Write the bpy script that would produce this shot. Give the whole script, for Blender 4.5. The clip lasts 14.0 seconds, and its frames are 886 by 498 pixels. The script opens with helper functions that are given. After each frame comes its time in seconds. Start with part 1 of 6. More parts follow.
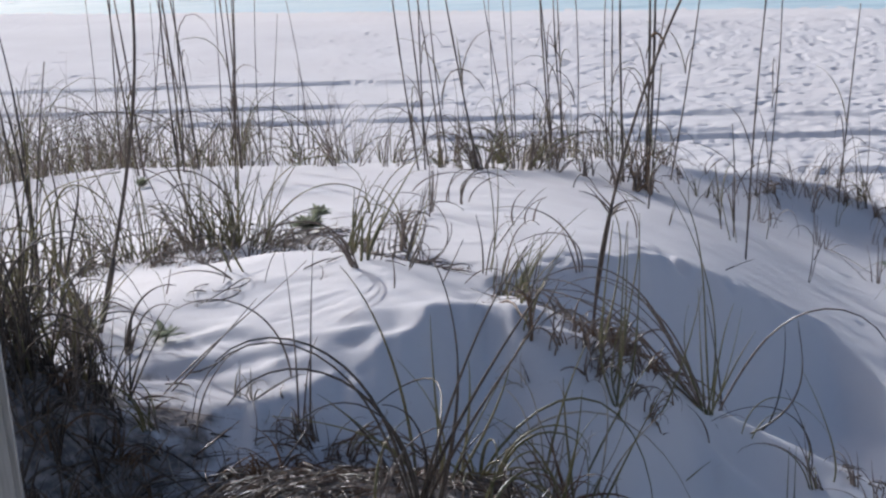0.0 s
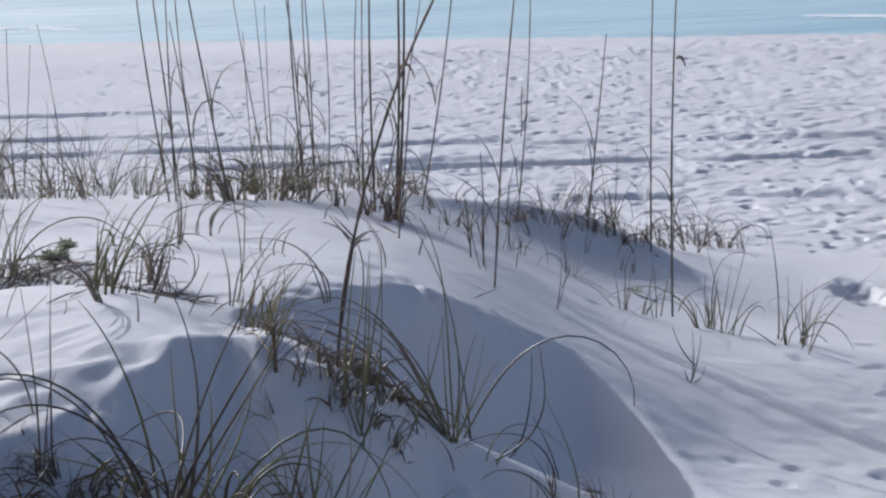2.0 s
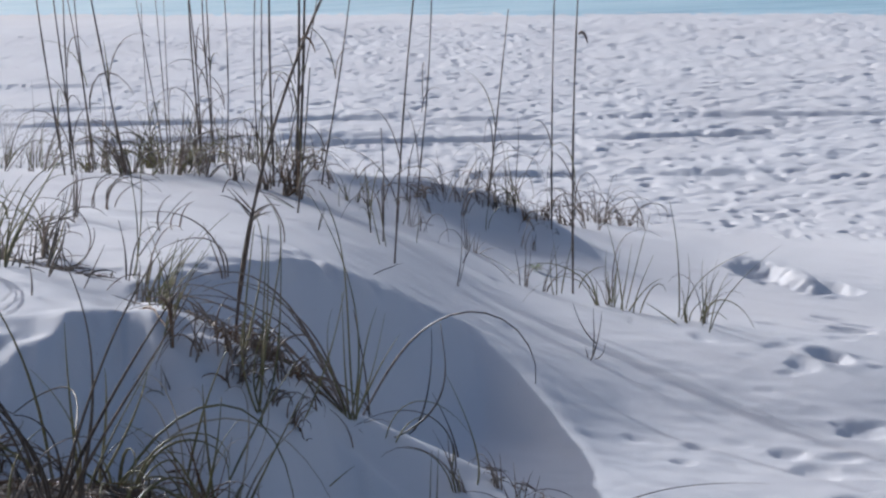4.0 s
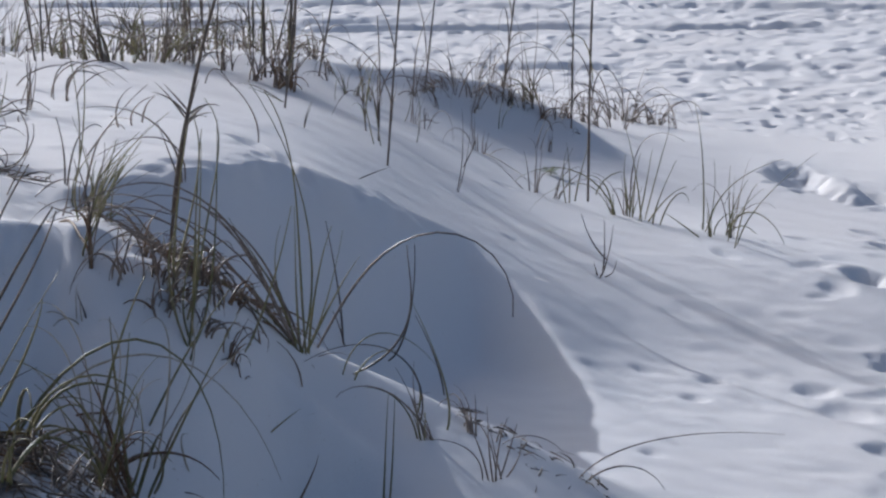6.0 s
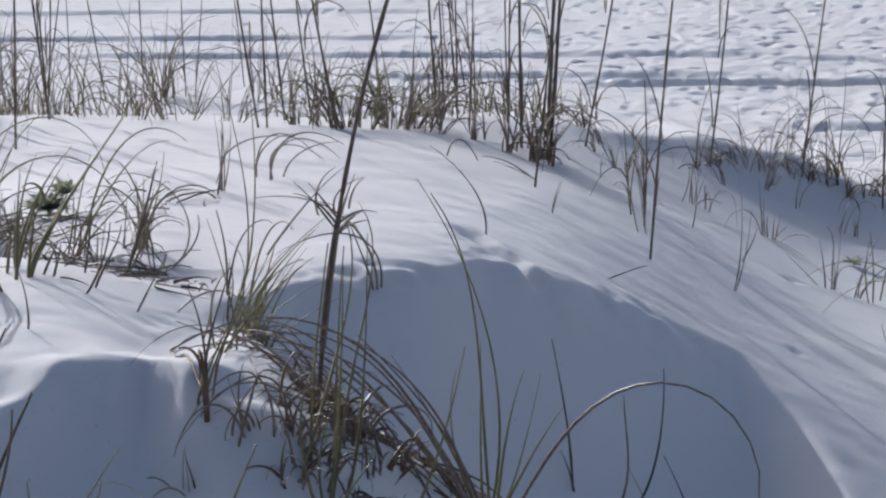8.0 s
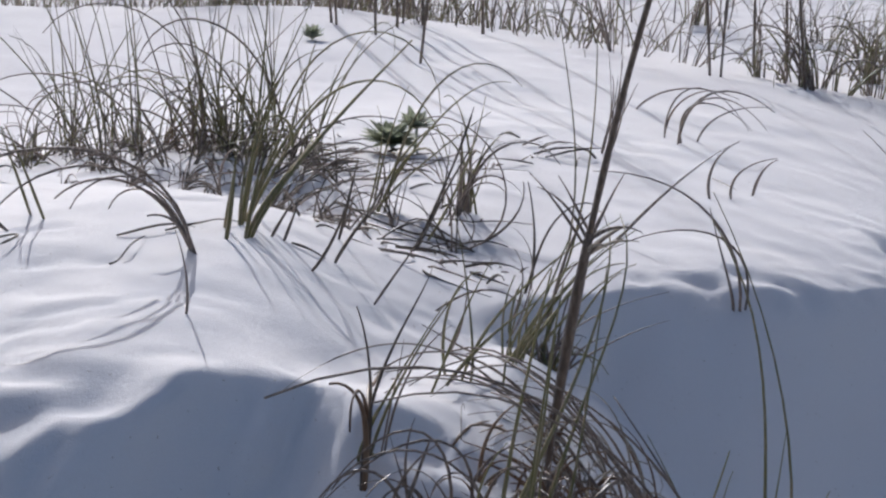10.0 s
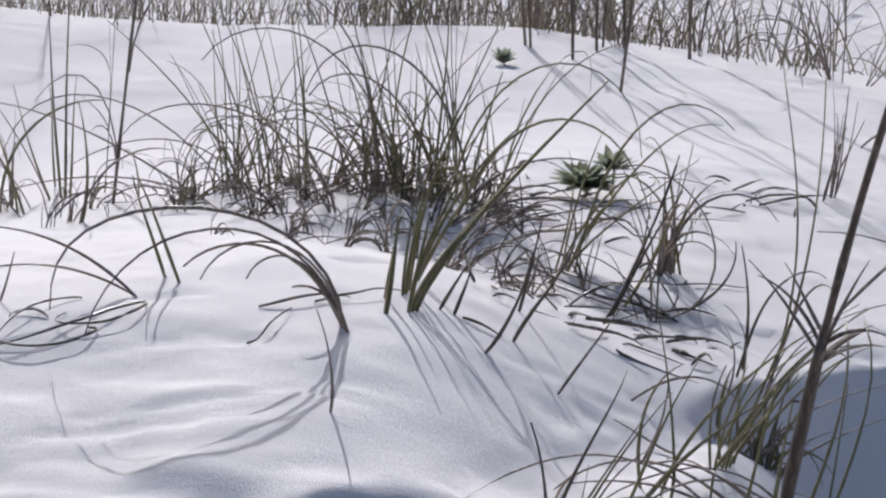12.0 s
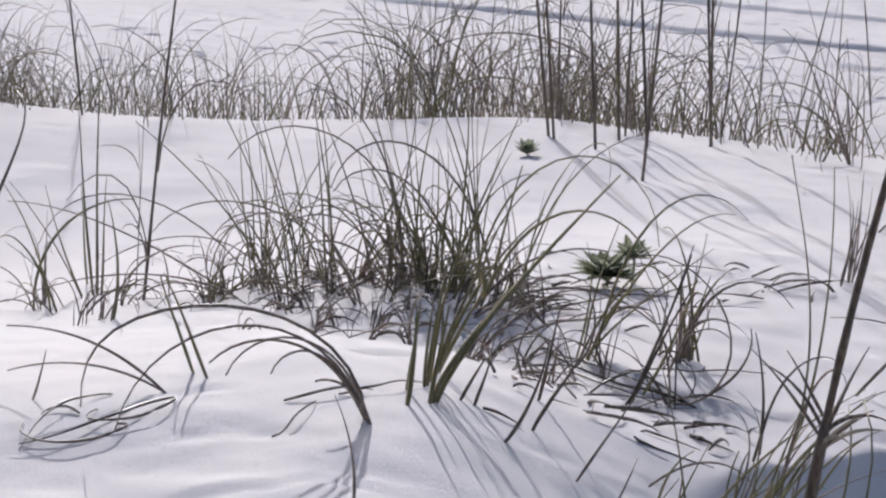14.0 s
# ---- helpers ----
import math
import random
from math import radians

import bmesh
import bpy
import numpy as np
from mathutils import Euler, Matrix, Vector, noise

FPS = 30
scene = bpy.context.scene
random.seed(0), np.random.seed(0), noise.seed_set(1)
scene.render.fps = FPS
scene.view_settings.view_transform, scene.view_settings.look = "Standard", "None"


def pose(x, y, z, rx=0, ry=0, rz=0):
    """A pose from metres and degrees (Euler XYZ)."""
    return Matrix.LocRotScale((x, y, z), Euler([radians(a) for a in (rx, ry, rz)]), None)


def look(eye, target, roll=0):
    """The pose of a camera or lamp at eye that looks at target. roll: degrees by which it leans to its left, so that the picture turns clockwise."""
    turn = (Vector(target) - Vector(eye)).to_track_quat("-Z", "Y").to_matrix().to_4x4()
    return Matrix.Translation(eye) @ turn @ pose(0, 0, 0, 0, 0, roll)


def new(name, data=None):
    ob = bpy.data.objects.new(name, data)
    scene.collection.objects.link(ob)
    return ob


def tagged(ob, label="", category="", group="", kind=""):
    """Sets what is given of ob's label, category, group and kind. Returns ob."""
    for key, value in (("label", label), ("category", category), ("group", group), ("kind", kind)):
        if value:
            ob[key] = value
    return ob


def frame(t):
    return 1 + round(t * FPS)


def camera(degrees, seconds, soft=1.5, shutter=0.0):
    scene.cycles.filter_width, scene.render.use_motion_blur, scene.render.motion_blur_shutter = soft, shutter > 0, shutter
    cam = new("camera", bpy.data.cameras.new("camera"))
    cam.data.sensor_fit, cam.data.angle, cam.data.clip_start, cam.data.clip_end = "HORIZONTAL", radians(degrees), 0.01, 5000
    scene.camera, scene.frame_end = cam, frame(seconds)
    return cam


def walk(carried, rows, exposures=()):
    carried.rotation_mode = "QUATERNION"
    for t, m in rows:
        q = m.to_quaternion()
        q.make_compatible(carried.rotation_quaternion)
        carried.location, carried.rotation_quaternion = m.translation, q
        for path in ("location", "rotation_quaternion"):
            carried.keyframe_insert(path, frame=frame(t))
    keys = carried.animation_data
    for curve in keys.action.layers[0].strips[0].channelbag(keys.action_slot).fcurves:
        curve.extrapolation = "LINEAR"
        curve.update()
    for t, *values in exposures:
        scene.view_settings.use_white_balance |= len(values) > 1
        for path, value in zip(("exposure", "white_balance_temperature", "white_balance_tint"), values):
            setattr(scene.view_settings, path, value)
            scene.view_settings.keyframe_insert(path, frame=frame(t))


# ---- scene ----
cam = camera(21.28, 14.0, soft=2.4)
PATH = [
    (0, pose(-0.387, -0.812, 2.484, 78.817, 2.558, 1.368)),
    (0.5, pose(-0.361, -0.824, 2.493, 78.858, 2.609, -0.347)),
    (1, pose(-0.342, -0.808, 2.490, 78.970, 2.580, -2.036)),
    (1.5, pose(-0.331, -0.814, 2.487, 79.131, 2.376, -3.364)),
    (2, pose(-0.328, -0.835, 2.491, 79.289, 2.176, -4.327)),
    (2.5, pose(-0.333, -0.857, 2.492, 79.379, 2.068, -5.226)),
    (3, pose(-0.338, -0.843, 2.491, 79.374, 1.905, -5.978)),
    (5.3, pose(-0.223, -0.311, 2.393, 76.974, 0.985, -6.967)),
    (5.5, pose(-0.143, -0.193, 2.378, 76.740, 0.452, -6.123)),
    (6, pose(-0.041, 0.016, 2.358, 75.938, 0.638, -5.083)),
    (6.5, pose(-0.016, 0.334, 2.325, 76.827, 0.990, -4.478)),
    (7, pose(0.021, 0.626, 2.309, 76.951, 1.173, -3.008)),
    (7.2, pose(0.063, 0.724, 2.295, 77.090, 1.277, -1.070)),
    (9.3, pose(0.425, 2.116, 2.137, 76.564, -0.229, 9.800)),
    (9.5, pose(0.433, 2.229, 2.119, 76.017, -0.945, 12.500)),
    (10, pose(0.493, 2.452, 2.096, 75.020, -3.248, 18.935)),
    (10.5, pose(0.463, 2.621, 2.067, 73.776, -3.536, 21.634)),
    (11, pose(0.367, 2.819, 2.047, 74.921, -4.179, 21.687)),
    (11.5, pose(0.321, 2.919, 2.045, 75.000, -3.756, 22.982)),
    (12, pose(0.331, 2.943, 2.045, 74.994, -2.838, 23.882)),
    (12.5, pose(0.336, 2.935, 2.051, 75.584, -2.486, 24.415)),
    (13, pose(0.347, 2.913, 2.059, 76.193, -2.444, 24.733)),
    (13.5, pose(0.366, 2.890, 2.070, 76.811, -2.249, 24.739)),
    (14, pose(0.380, 2.881, 2.074, 77.075, -1.691, 24.473)),
]
walk(cam, PATH, [(0, -0.07, 5710, 13), (0.8, -0.15, 5540, 11), (3, -0.17, 5500, 11), (7, -0.09, 5620, 10), (9.5, -0.06, 5700, 12), (12, -0.08, 5770, 13), (14, -0.09, 5880, 15)])

# ---- light ----
SUN_AZ, SUN_EL = radians(-34.5), radians(24.0)
to_sun = Vector((math.sin(SUN_AZ) * math.cos(SUN_EL), math.cos(SUN_AZ) * math.cos(SUN_EL), math.sin(SUN_EL)))
world = bpy.data.worlds.new("sky")
scene.world = world
world.use_nodes = True
sky = world.node_tree.nodes.new("ShaderNodeTexSky")
sky.sky_type, sky.sun_disc = "NISHITA", False
sky.sun_elevation, sky.sun_rotation = SUN_EL, SUN_AZ
sky.air_density, sky.dust_density, sky.ozone_density = 0.75, 4.2, 0.1
world.node_tree.links.new(sky.outputs[0], world.node_tree.nodes["Background"].inputs[0])
world.node_tree.nodes["Background"].inputs[1].default_value = 0.134
lamp = bpy.data.lights.new("sun", "SUN")
lamp.energy, lamp.angle, lamp.color = 3.8, radians(0.53), (1.0, 0.955, 0.9)
sun = new("sun", lamp)
sun.matrix_world = look(to_sun * 30, (0, 0, 0))


# ---- materials ----
class Mat:
    """A node material with small helpers."""

    def __init__(self, name, rough=0.8):
        self.m = bpy.data.materials.new(name)
        self.m.use_nodes = True
        self.t = self.m.node_tree
        self.b = self.t.nodes["Principled BSDF"]
        self.b.inputs["Roughness"].default_value = rough

    def node(self, kind, **values):
        n = self.t.nodes.new(kind)
        for key, v in values.items():
            n.inputs[key.replace("_", " ")].default_value = v
        return n

    def link(self, a, b):
        self.t.links.new(a, b)

    def coords(self, scale=(1, 1, 1)):
        c = self.node("ShaderNodeTexCoord")
        mp = self.node("ShaderNodeMapping", Scale=scale)
        self.link(c.outputs["Object"], mp.inputs["Vector"])
        return mp.outputs[0]

    def noise(self, scale, detail=4.0, co=None):
        n = self.node("ShaderNodeTexNoise", Scale=scale, Detail=detail)
        self.link(co or self.coords(), n.inputs["Vector"])
        return n.outputs[0]

    def ramp(self, fac, stops):
        r = self.node("ShaderNodeValToRGB")
        e = r.color_ramp.elements
        while len(e) < len(stops):
            e.new(0.5)
        for el, (p, c) in zip(e, stops):
            el.position, el.color = p, (*c, 1)
        self.link(fac, r.inputs[0])
        return r.outputs[0]

    def mix(self, fac, a, b, how="MIX"):
        n = self.node("ShaderNodeMix")
        n.data_type, n.blend_type = "RGBA", how
        for v, i in ((fac, 0), (a, 6), (b, 7)):
            if hasattr(v, "links"):
                self.link(v, n.inputs[i])
            else:
                n.inputs[i].default_value = v if i == 0 else (*v, 1)
        return n.outputs[2]

    def colour(self, v):
        self.link(v, self.b.inputs["Base Color"])

    def bump(self, height, strength, distance):
        n = self.node("ShaderNodeBump", Strength=strength, Distance=distance)
        self.link(height, n.inputs["Height"])
        self.link(n.outputs[0], self.b.inputs["Normal"])


def sand_material():
    k = Mat("quartz_sand", 0.95)
    k.b.inputs["Specular IOR Level"].default_value = 0.15
    large = k.ramp(k.noise(0.9, 5), [(0.35, (0.66, 0.645, 0.64)), (0.7, (0.71, 0.70, 0.695))])
    grain = k.ramp(k.noise(900, 2), [(0.3, (0.90, 0.89, 0.88)), (0.65, (1.0, 1.0, 1.0))])
    col = k.mix(0.6, large, grain, "MULTIPLY")
    flecks = k.ramp(k.noise(140, 3), [(0.70, (0, 0, 0)), (0.76, (1, 1, 1))])
    col = k.mix(flecks, col, (0.42, 0.38, 0.33))
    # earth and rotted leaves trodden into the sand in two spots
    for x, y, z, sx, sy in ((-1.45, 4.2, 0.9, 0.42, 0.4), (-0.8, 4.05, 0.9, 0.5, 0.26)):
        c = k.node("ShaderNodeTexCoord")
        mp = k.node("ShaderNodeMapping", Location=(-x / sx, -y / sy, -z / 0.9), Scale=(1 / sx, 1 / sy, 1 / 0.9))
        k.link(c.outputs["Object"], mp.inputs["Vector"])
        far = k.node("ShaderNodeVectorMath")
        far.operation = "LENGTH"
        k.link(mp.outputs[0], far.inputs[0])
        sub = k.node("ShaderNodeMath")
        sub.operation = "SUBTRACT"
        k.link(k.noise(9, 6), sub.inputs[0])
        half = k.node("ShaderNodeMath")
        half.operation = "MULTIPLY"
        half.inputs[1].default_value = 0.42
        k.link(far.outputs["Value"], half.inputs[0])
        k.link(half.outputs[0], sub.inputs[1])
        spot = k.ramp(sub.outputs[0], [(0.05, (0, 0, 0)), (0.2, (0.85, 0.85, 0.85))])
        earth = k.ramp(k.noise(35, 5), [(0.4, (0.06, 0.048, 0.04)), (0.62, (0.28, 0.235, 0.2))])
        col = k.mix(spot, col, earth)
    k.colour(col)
    add = k.node("ShaderNodeMath")
    k.link(k.noise(60, 6), add.inputs[0])
    k.link(k.noise(500, 2), add.inputs[1])
    k.bump(add.outputs[0], 0.35, 0.004)
    return k.m


def blade_material(name, low, high, tip, through_light=0.3):
    """Grass: colour varies from blade to blade, and along it."""
    k = Mat(name, 0.42)
    info = k.node("ShaderNodeObjectInfo")
    geo = k.node("ShaderNodeNewGeometry")
    add = k.node("ShaderNodeMath")
    add.operation = "FRACT"
    sm = k.node("ShaderNodeMath")
    k.link(info.outputs["Random"], sm.inputs[0])
    k.link(geo.outputs["Random Per Island"], sm.inputs[1])
    k.link(sm.outputs[0], add.inputs[0])
    per = k.ramp(add.outputs[0], [(0.0, low), (1.0, high)])
    streak = k.noise(1.0, 3, k.coords((220, 220, 14)))
    dry = k.ramp(streak, [(0.45, (0, 0, 0)), (0.72, (1, 1, 1))])
    k.colour(k.mix(dry, per, tip))
    k.bump(streak, 0.3, 0.002)
    thin = k.node("ShaderNodeBsdfTranslucent")
    k.link(k.b.inputs["Base Color"].links[0].from_socket, thin.inputs[0])
    both = k.node("ShaderNodeMixShader", Fac=through_light)
    k.link(k.b.outputs[0], both.inputs[1])
    k.link(thin.outputs[0], both.inputs[2])
    k.link(both.outputs[0], k.t.nodes["Material Output"].inputs[0])
    return k.m


SAND = sand_material()
GREEN = blade_material("green_blade", (0.12, 0.12, 0.045), (0.25, 0.23, 0.10), (0.33, 0.27, 0.18), 0.34)
DRY = blade_material("dry_blade", (0.10, 0.078, 0.062), (0.22, 0.165, 0.125), (0.36, 0.29, 0.235), 0.18)
DARK = blade_material("dark_blade", (0.05, 0.04, 0.032), (0.11, 0.085, 0.062), (0.2, 0.155, 0.11))
HUSK = blade_material("husk", (0.12, 0.065, 0.035), (0.2, 0.12, 0.065), (0.3, 0.21, 0.13))
PALE = blade_material("pale_blade", (0.30, 0.26, 0.2), (0.45, 0.4, 0.32), (0.55, 0.5, 0.42))
LEAF = blade_material("leaf", (0.29, 0.32, 0.22), (0.44, 0.47, 0.34), (0.5, 0.52, 0.43), 0.6)
WOOD = blade_material("weathered_wood", (0.25, 0.24, 0.215), (0.29, 0.275, 0.25), (0.18, 0.17, 0.15), 0.0)
STALK = blade_material("dry_stalk", (0.06, 0.045, 0.034), (0.13, 0.092, 0.064), (0.19, 0.14, 0.10), 0.05)

# ---- ground ----
# broad swells of the dune top: x, y, half width, height
SWELLS = [
    (-0.75, 5.3, 0.45, 0.186),
    (-0.3, 4.75, 0.35, 0.094),
    (-0.45, 5.8, 0.35, -0.034),
    (0, 6.4, 0.35, 0.063),
    (0.5, 6.6, 0.4, 0.001),
    (0.9, 6.2, 0.5, -0.099),
    (-1.6, 5.2, 0.7, 0.071),
    (-1, 6.6, 0.6, 0.045),
    (-0.3, 7.2, 0.5, 0.037),
    (0.5, 7.4, 0.5, -0.081),
    (0.2, 8.5, 0.5, -0.070),
    (1, 8, 0.6, 0.056),
    (1.6, 7.2, 0.8, 0.186),
    (-1.4, 8.3, 0.8, 0.058),
    (-3, 7.5, 1.2, -0.174),
    (1, 9.6, 0.8, 0.175),
    (-0.8, 10.2, 0.9, 0.019),
    (-3, 10.5, 1.2, 0.023),
    (1.2, 5, 0.7, -0.019),
    (-0.8, 3.8, 0.6, 0.106),
    (2.4, 9.5, 1.1, 0.026),
    (1.2, 11.2, 0.9, 0.187),
    (-3.5, 4.5, 1.4, 0.047),
    (-1, 1.5, 1.6, -0.148),
    (1.6, 2, 1.5, 0.305),
    (3, 6, 1.5, -0.003),
    (-1.2, 5.95, 0.28, 0.036),
    (-0.84, 5.82, 0.23, 0.045),
    (-1.05, 5.2, 0.2, -0.04)
]
# brink of the dune face: x, y
BRINK_X = (-4.0, -0.62, -0.49, -0.45, -0.39, -0.29, -0.2, -0.12, 0.0, 0.35, 0.65, 1.0, 1.5)
BRINK_Y = (5.6, 5.62, 5.66, 5.94, 6.12, 6.15, 6.24, 6.31, 6.51, 6.83, 7.0, 7.05, 7.05)
# front of the near mound: x, y
MOUND_X = (-4.0, -2.0, -1.24, -0.76, -0.58, -0.4, -0.25, 0.2)
MOUND_Y = (3.8, 4.1, 4.36, 4.66, 4.9, 4.96, 5.0, 5.0)
# spine of the low spur in front of the face: x, y, z
SPUR_X = (-1.0, -0.6, -0.46, -0.35, -0.2, -0.06, 0.08, 0.21, 0.29, 0.41, 0.54, 0.68, 0.85, 1.1)
SPUR_Y = (4.9, 4.96, 4.95, 4.88, 4.9, 4.98, 5.08, 5.1, 5.12, 5.14, 5.17, 5.2, 5.3, 5.4)
SPUR_Z = (0.9, 1.05, 1.12, 1.165, 1.12, 1.03, 0.88, 0.805, 0.76, 0.695, 0.62, 0.53, 0.42, 0.3)
# spine of the small bank above the slope: x, y, z
BANK_X = (-0.4, 0.0, 0.2, 0.4, 0.66, 0.9, 1.1, 1.3, 1.47, 1.65)
BANK_Y = (9.0, 9.05, 9.1, 9.18, 9.3, 9.38, 9.42, 9.4, 9.2, 9.0)
BANK_Z = (0.86, 0.88, 0.865, 0.83, 0.765, 0.70, 0.64, 0.545, 0.43, 0.28)

# edge of the shallow trough behind the near mound: x, y
TROUGH_X = (-1.6, -1.3, -1.15, -1.0, -0.9, -0.75, -0.6, -0.4)
TROUGH_Y = (6.6, 6.64, 6.6, 6.42, 6.3, 6.14, 6.18, 6.2)
# trim of the back ridge's height: x, lift
RIDGE_X = (-5.0, -4.0, -3.3, -2.63, -2.24, -1.98, -1.7, -1.4, -1.1, -0.8, -0.5, -0.2, 0.3, 0.6)
RIDGE_LIFT = (0.02, 0.01, 0.055, 0.08, 0.075, 0.045, 0.005, -0.02, -0.045, -0.065, -0.08, -0.055, -0.03, 0.0)


def sig(v):
    return 1 / (1 + np.exp(-np.clip(v, -60, 60)))


def smooth_max(a, b, k):
    return k * np.logaddexp(a / k, b / k)


def smooth_min(a, b, k):
    return -k * np.logaddexp(-a / k, -b / k)


def soft_line(x, px, py, w):
    """A line through px, py with its corners rounded."""
    return sum(np.interp(x + d * w, px, py) for d in (-1, -0.5, 0, 0.5, 1)) / 5


def dune_top(x, y):
    z = sig((10.4 - y) / 0.55) * (0.22 + 0.8 * sig((0.62 - x) / 0.3))
    for cx, cy, s, h in SWELLS:
        z = z + h * np.exp(-((x - cx) ** 2 + (y - cy) ** 2) / (2 * s * s))
    # the near mound leans down towards its front
    return z - 0.09 * 0.08 * np.logaddexp(0, (5.28 - y) / 0.08) * sig((-0.5 - x) / 0.06) * sig((x + 1.35) / 0.08)


def dune(x, y):
    """Height of the sand without its small relief."""
    x, y = np.asarray(x, float), np.asarray(y, float)
    top = dune_top(x, y)
    wob = 0.016 * np.sin(23 * x + 1) + 0.012 * np.sin(51 * x) + 0.006 * np.sin(113 * x)
    wob = wob * sig((x + 1.5) / 0.1)
    by = soft_line(x, BRINK_X, BRINK_Y, 0.05)
    by = by + wob * np.exp(-np.abs(by - y) / 0.07)
    face = dune_top(x, by) - (0.25 + 0.4 * sig((0.72 - x) / 0.1)) * (by - y) + 1.2 * np.maximum(y - by, 0) + 0.5 * np.maximum(x - 0.62, 0)
    face = face + 4.5 * np.maximum(-0.46 - x, 0)
    my = soft_line(x, MOUND_X, MOUND_Y, 0.06)
    my = my + 2.0 * wob * np.exp(-np.abs(my - y) / 0.12)
    front = dune_top(x, my) - (0.78 + 0.3 * sig((x + 0.62) / 0.05)) * (my - y) + 1.5 * np.maximum(y - my, 0)
    z = smooth_min(smooth_min(top, face, 0.012), front + 3.5 * np.maximum(x + 0.38, 0), 0.02)
    side = (x + 0.345) * 0.95 + (y - 4.85) * 0.31
    flank = smooth_min(1.2 - 0.55 * side - 0.6 * np.maximum(side - 0.15, 0), 1.16 - 0.62 * (y - 5.55) + 3 * np.maximum(-0.45 - x, 0), 0.03)
    mound = smooth_min(smooth_min(top, front, 0.02), flank, 0.012)
    z = smooth_max(z, np.where(y < 6.6, mound, -1), 0.005)
    sy, sz = soft_line(x, SPUR_X, SPUR_Y, 0.08), soft_line(x, SPUR_X, SPUR_Z, 0.06)
    spur = sz - np.where(y < sy, 0.8 - 0.75 * sig((x - 0.22) / 0.085), 0.7 - 0.3 * sig((x - 0.25) / 0.1)) * (np.sqrt((y - sy) ** 2 + 0.0025) - 0.05)
    z = smooth_max(z, spur, 0.02)
    low = (0.39 + 0.48 * sig((-0.12 - x) / 0.13) - 0.06 * np.clip(x - 0.9, 0, 2)) * sig((7.6 - y) / 0.4)
    z = smooth_max(z, low, 0.02)
    ky, kz = soft_line(x, BANK_X, BANK_Y, 0.12), soft_line(x, BANK_X, BANK_Z, 0.1)
    kz = kz + 0.008 * np.sin(9 * x + 0.5) + 0.006 * np.sin(21 * x)
    ky = ky + 0.03 * np.sin(13 * x)
    bank = kz - np.where(y < ky, 0.47 + 0.12 * sig((x - 0.8) / 0.1), 0.16) * (np.sqrt((y - ky) ** 2 + 0.0025) - 0.05) - 3 * np.maximum(-0.1 - x, 0) - 2 * np.maximum(x - 1.6, 0)
    z = smooth_max(z, bank, 0.02)
    z = z + 0.13 * np.exp(-((x + 0.7) / 0.45) ** 4 - ((y - 4.1) / 0.22) ** 4)
    z = z + 0.24 * np.exp(-((x + 1.72) ** 2 / 0.09 + (y - 4.4) ** 2 / 0.06))
    z = z - 0.14 * sig((-2.4 - x) / 0.4) * sig((y - 6.4) / 0.4) * sig((11 - y) / 0.5)
    z = z + soft_line(x, RIDGE_X, RIDGE_LIFT, 0.2) * sig((y - 8.35) / 0.3) * sig((10.4 - y) / 0.3)
    # the mound's flank leans over to the side
    lean = 0.04 * np.logaddexp(0, (x + 0.72 + 0.2 * (y - 5.3)) / 0.04)
    z = z - smooth_min(0.34 * lean, 0.07, 0.012) * sig((y - 5.0) / 0.05) * sig((5.62 - y) / 0.06) * sig((-0.42 - x) / 0.03)
    ty = soft_line(x, TROUGH_X, TROUGH_Y, 0.06) - y
    z = z - 0.085 * np.where(ty > 0, (1 - np.exp(-np.maximum(ty, 0) / 0.09)) * np.exp(-np.maximum(ty, 0) / 0.4), 0) * sig((x + 1.28) / 0.06) * sig((-0.62 - x) / 0.08)
    # level sand behind the dune
    w = sig((3.62 - y) / 0.12)
    z = z * (1 - w) + w * (0.62 - 0.02 * (3.6 - y))
    return z - 0.04 * np.maximum(y + 0.36 * x - 23.5, 0)



def graded(stretches, a, b, growth=1.12):
    """Coordinates from a to b: even steps over each stretch (from, to, step), wider and wider outside."""
    mid = [c for lo, hi, step in stretches for c in np.arange(lo, hi, step)]
    up, s = [mid[-1]], stretches[-1][2]
    while up[-1] < b:
        s *= growth
        up.append(up[-1] + s)
    down, s = [mid[0]], stretches[0][2]
    while down[-1] > a:
        s *= growth
        down.append(down[-1] - s)
    return np.array(down[:0:-1] + mid + up[1:])


TABLES = {}


def lattice(x, y, size, seed):
    """Smooth noise between -1 and 1 with cells of the given size."""
    if seed not in TABLES:
        TABLES[seed] = np.random.default_rng(seed).uniform(-1, 1, (256, 256))
    table = TABLES[seed]
    u, v = x / size + 1000.5, y / size + 1000.5
    i, j = np.floor(u).astype(int), np.floor(v).astype(int)
    fu, fv = u - i, v - j
    fu, fv = fu * fu * (3 - 2 * fu), fv * fv * (3 - 2 * fv)
    g = lambda a, b: table[a % 256, b % 256]
    return (g(i, j) * (1 - fu) + g(i + 1, j) * fu) * (1 - fv) + (g(i, j + 1) * (1 - fu) + g(i + 1, j + 1) * fu) * fv


xs = graded(((-7.5, -2.4, 0.032), (-2.4, 3.4, 0.015), (3.4, 6.5, 0.032)), -400, 400)
ys = graded(((4.0, 9.4, 0.015), (9.4, 18.0, 0.026), (18.0, 24.0, 0.04)), -60, 60)
gx, gy = np.meshgrid(xs, ys)
gz = dune(gx, gy)
near = (np.abs(gx) < 14) & (gy > -12) & (gy < 30)
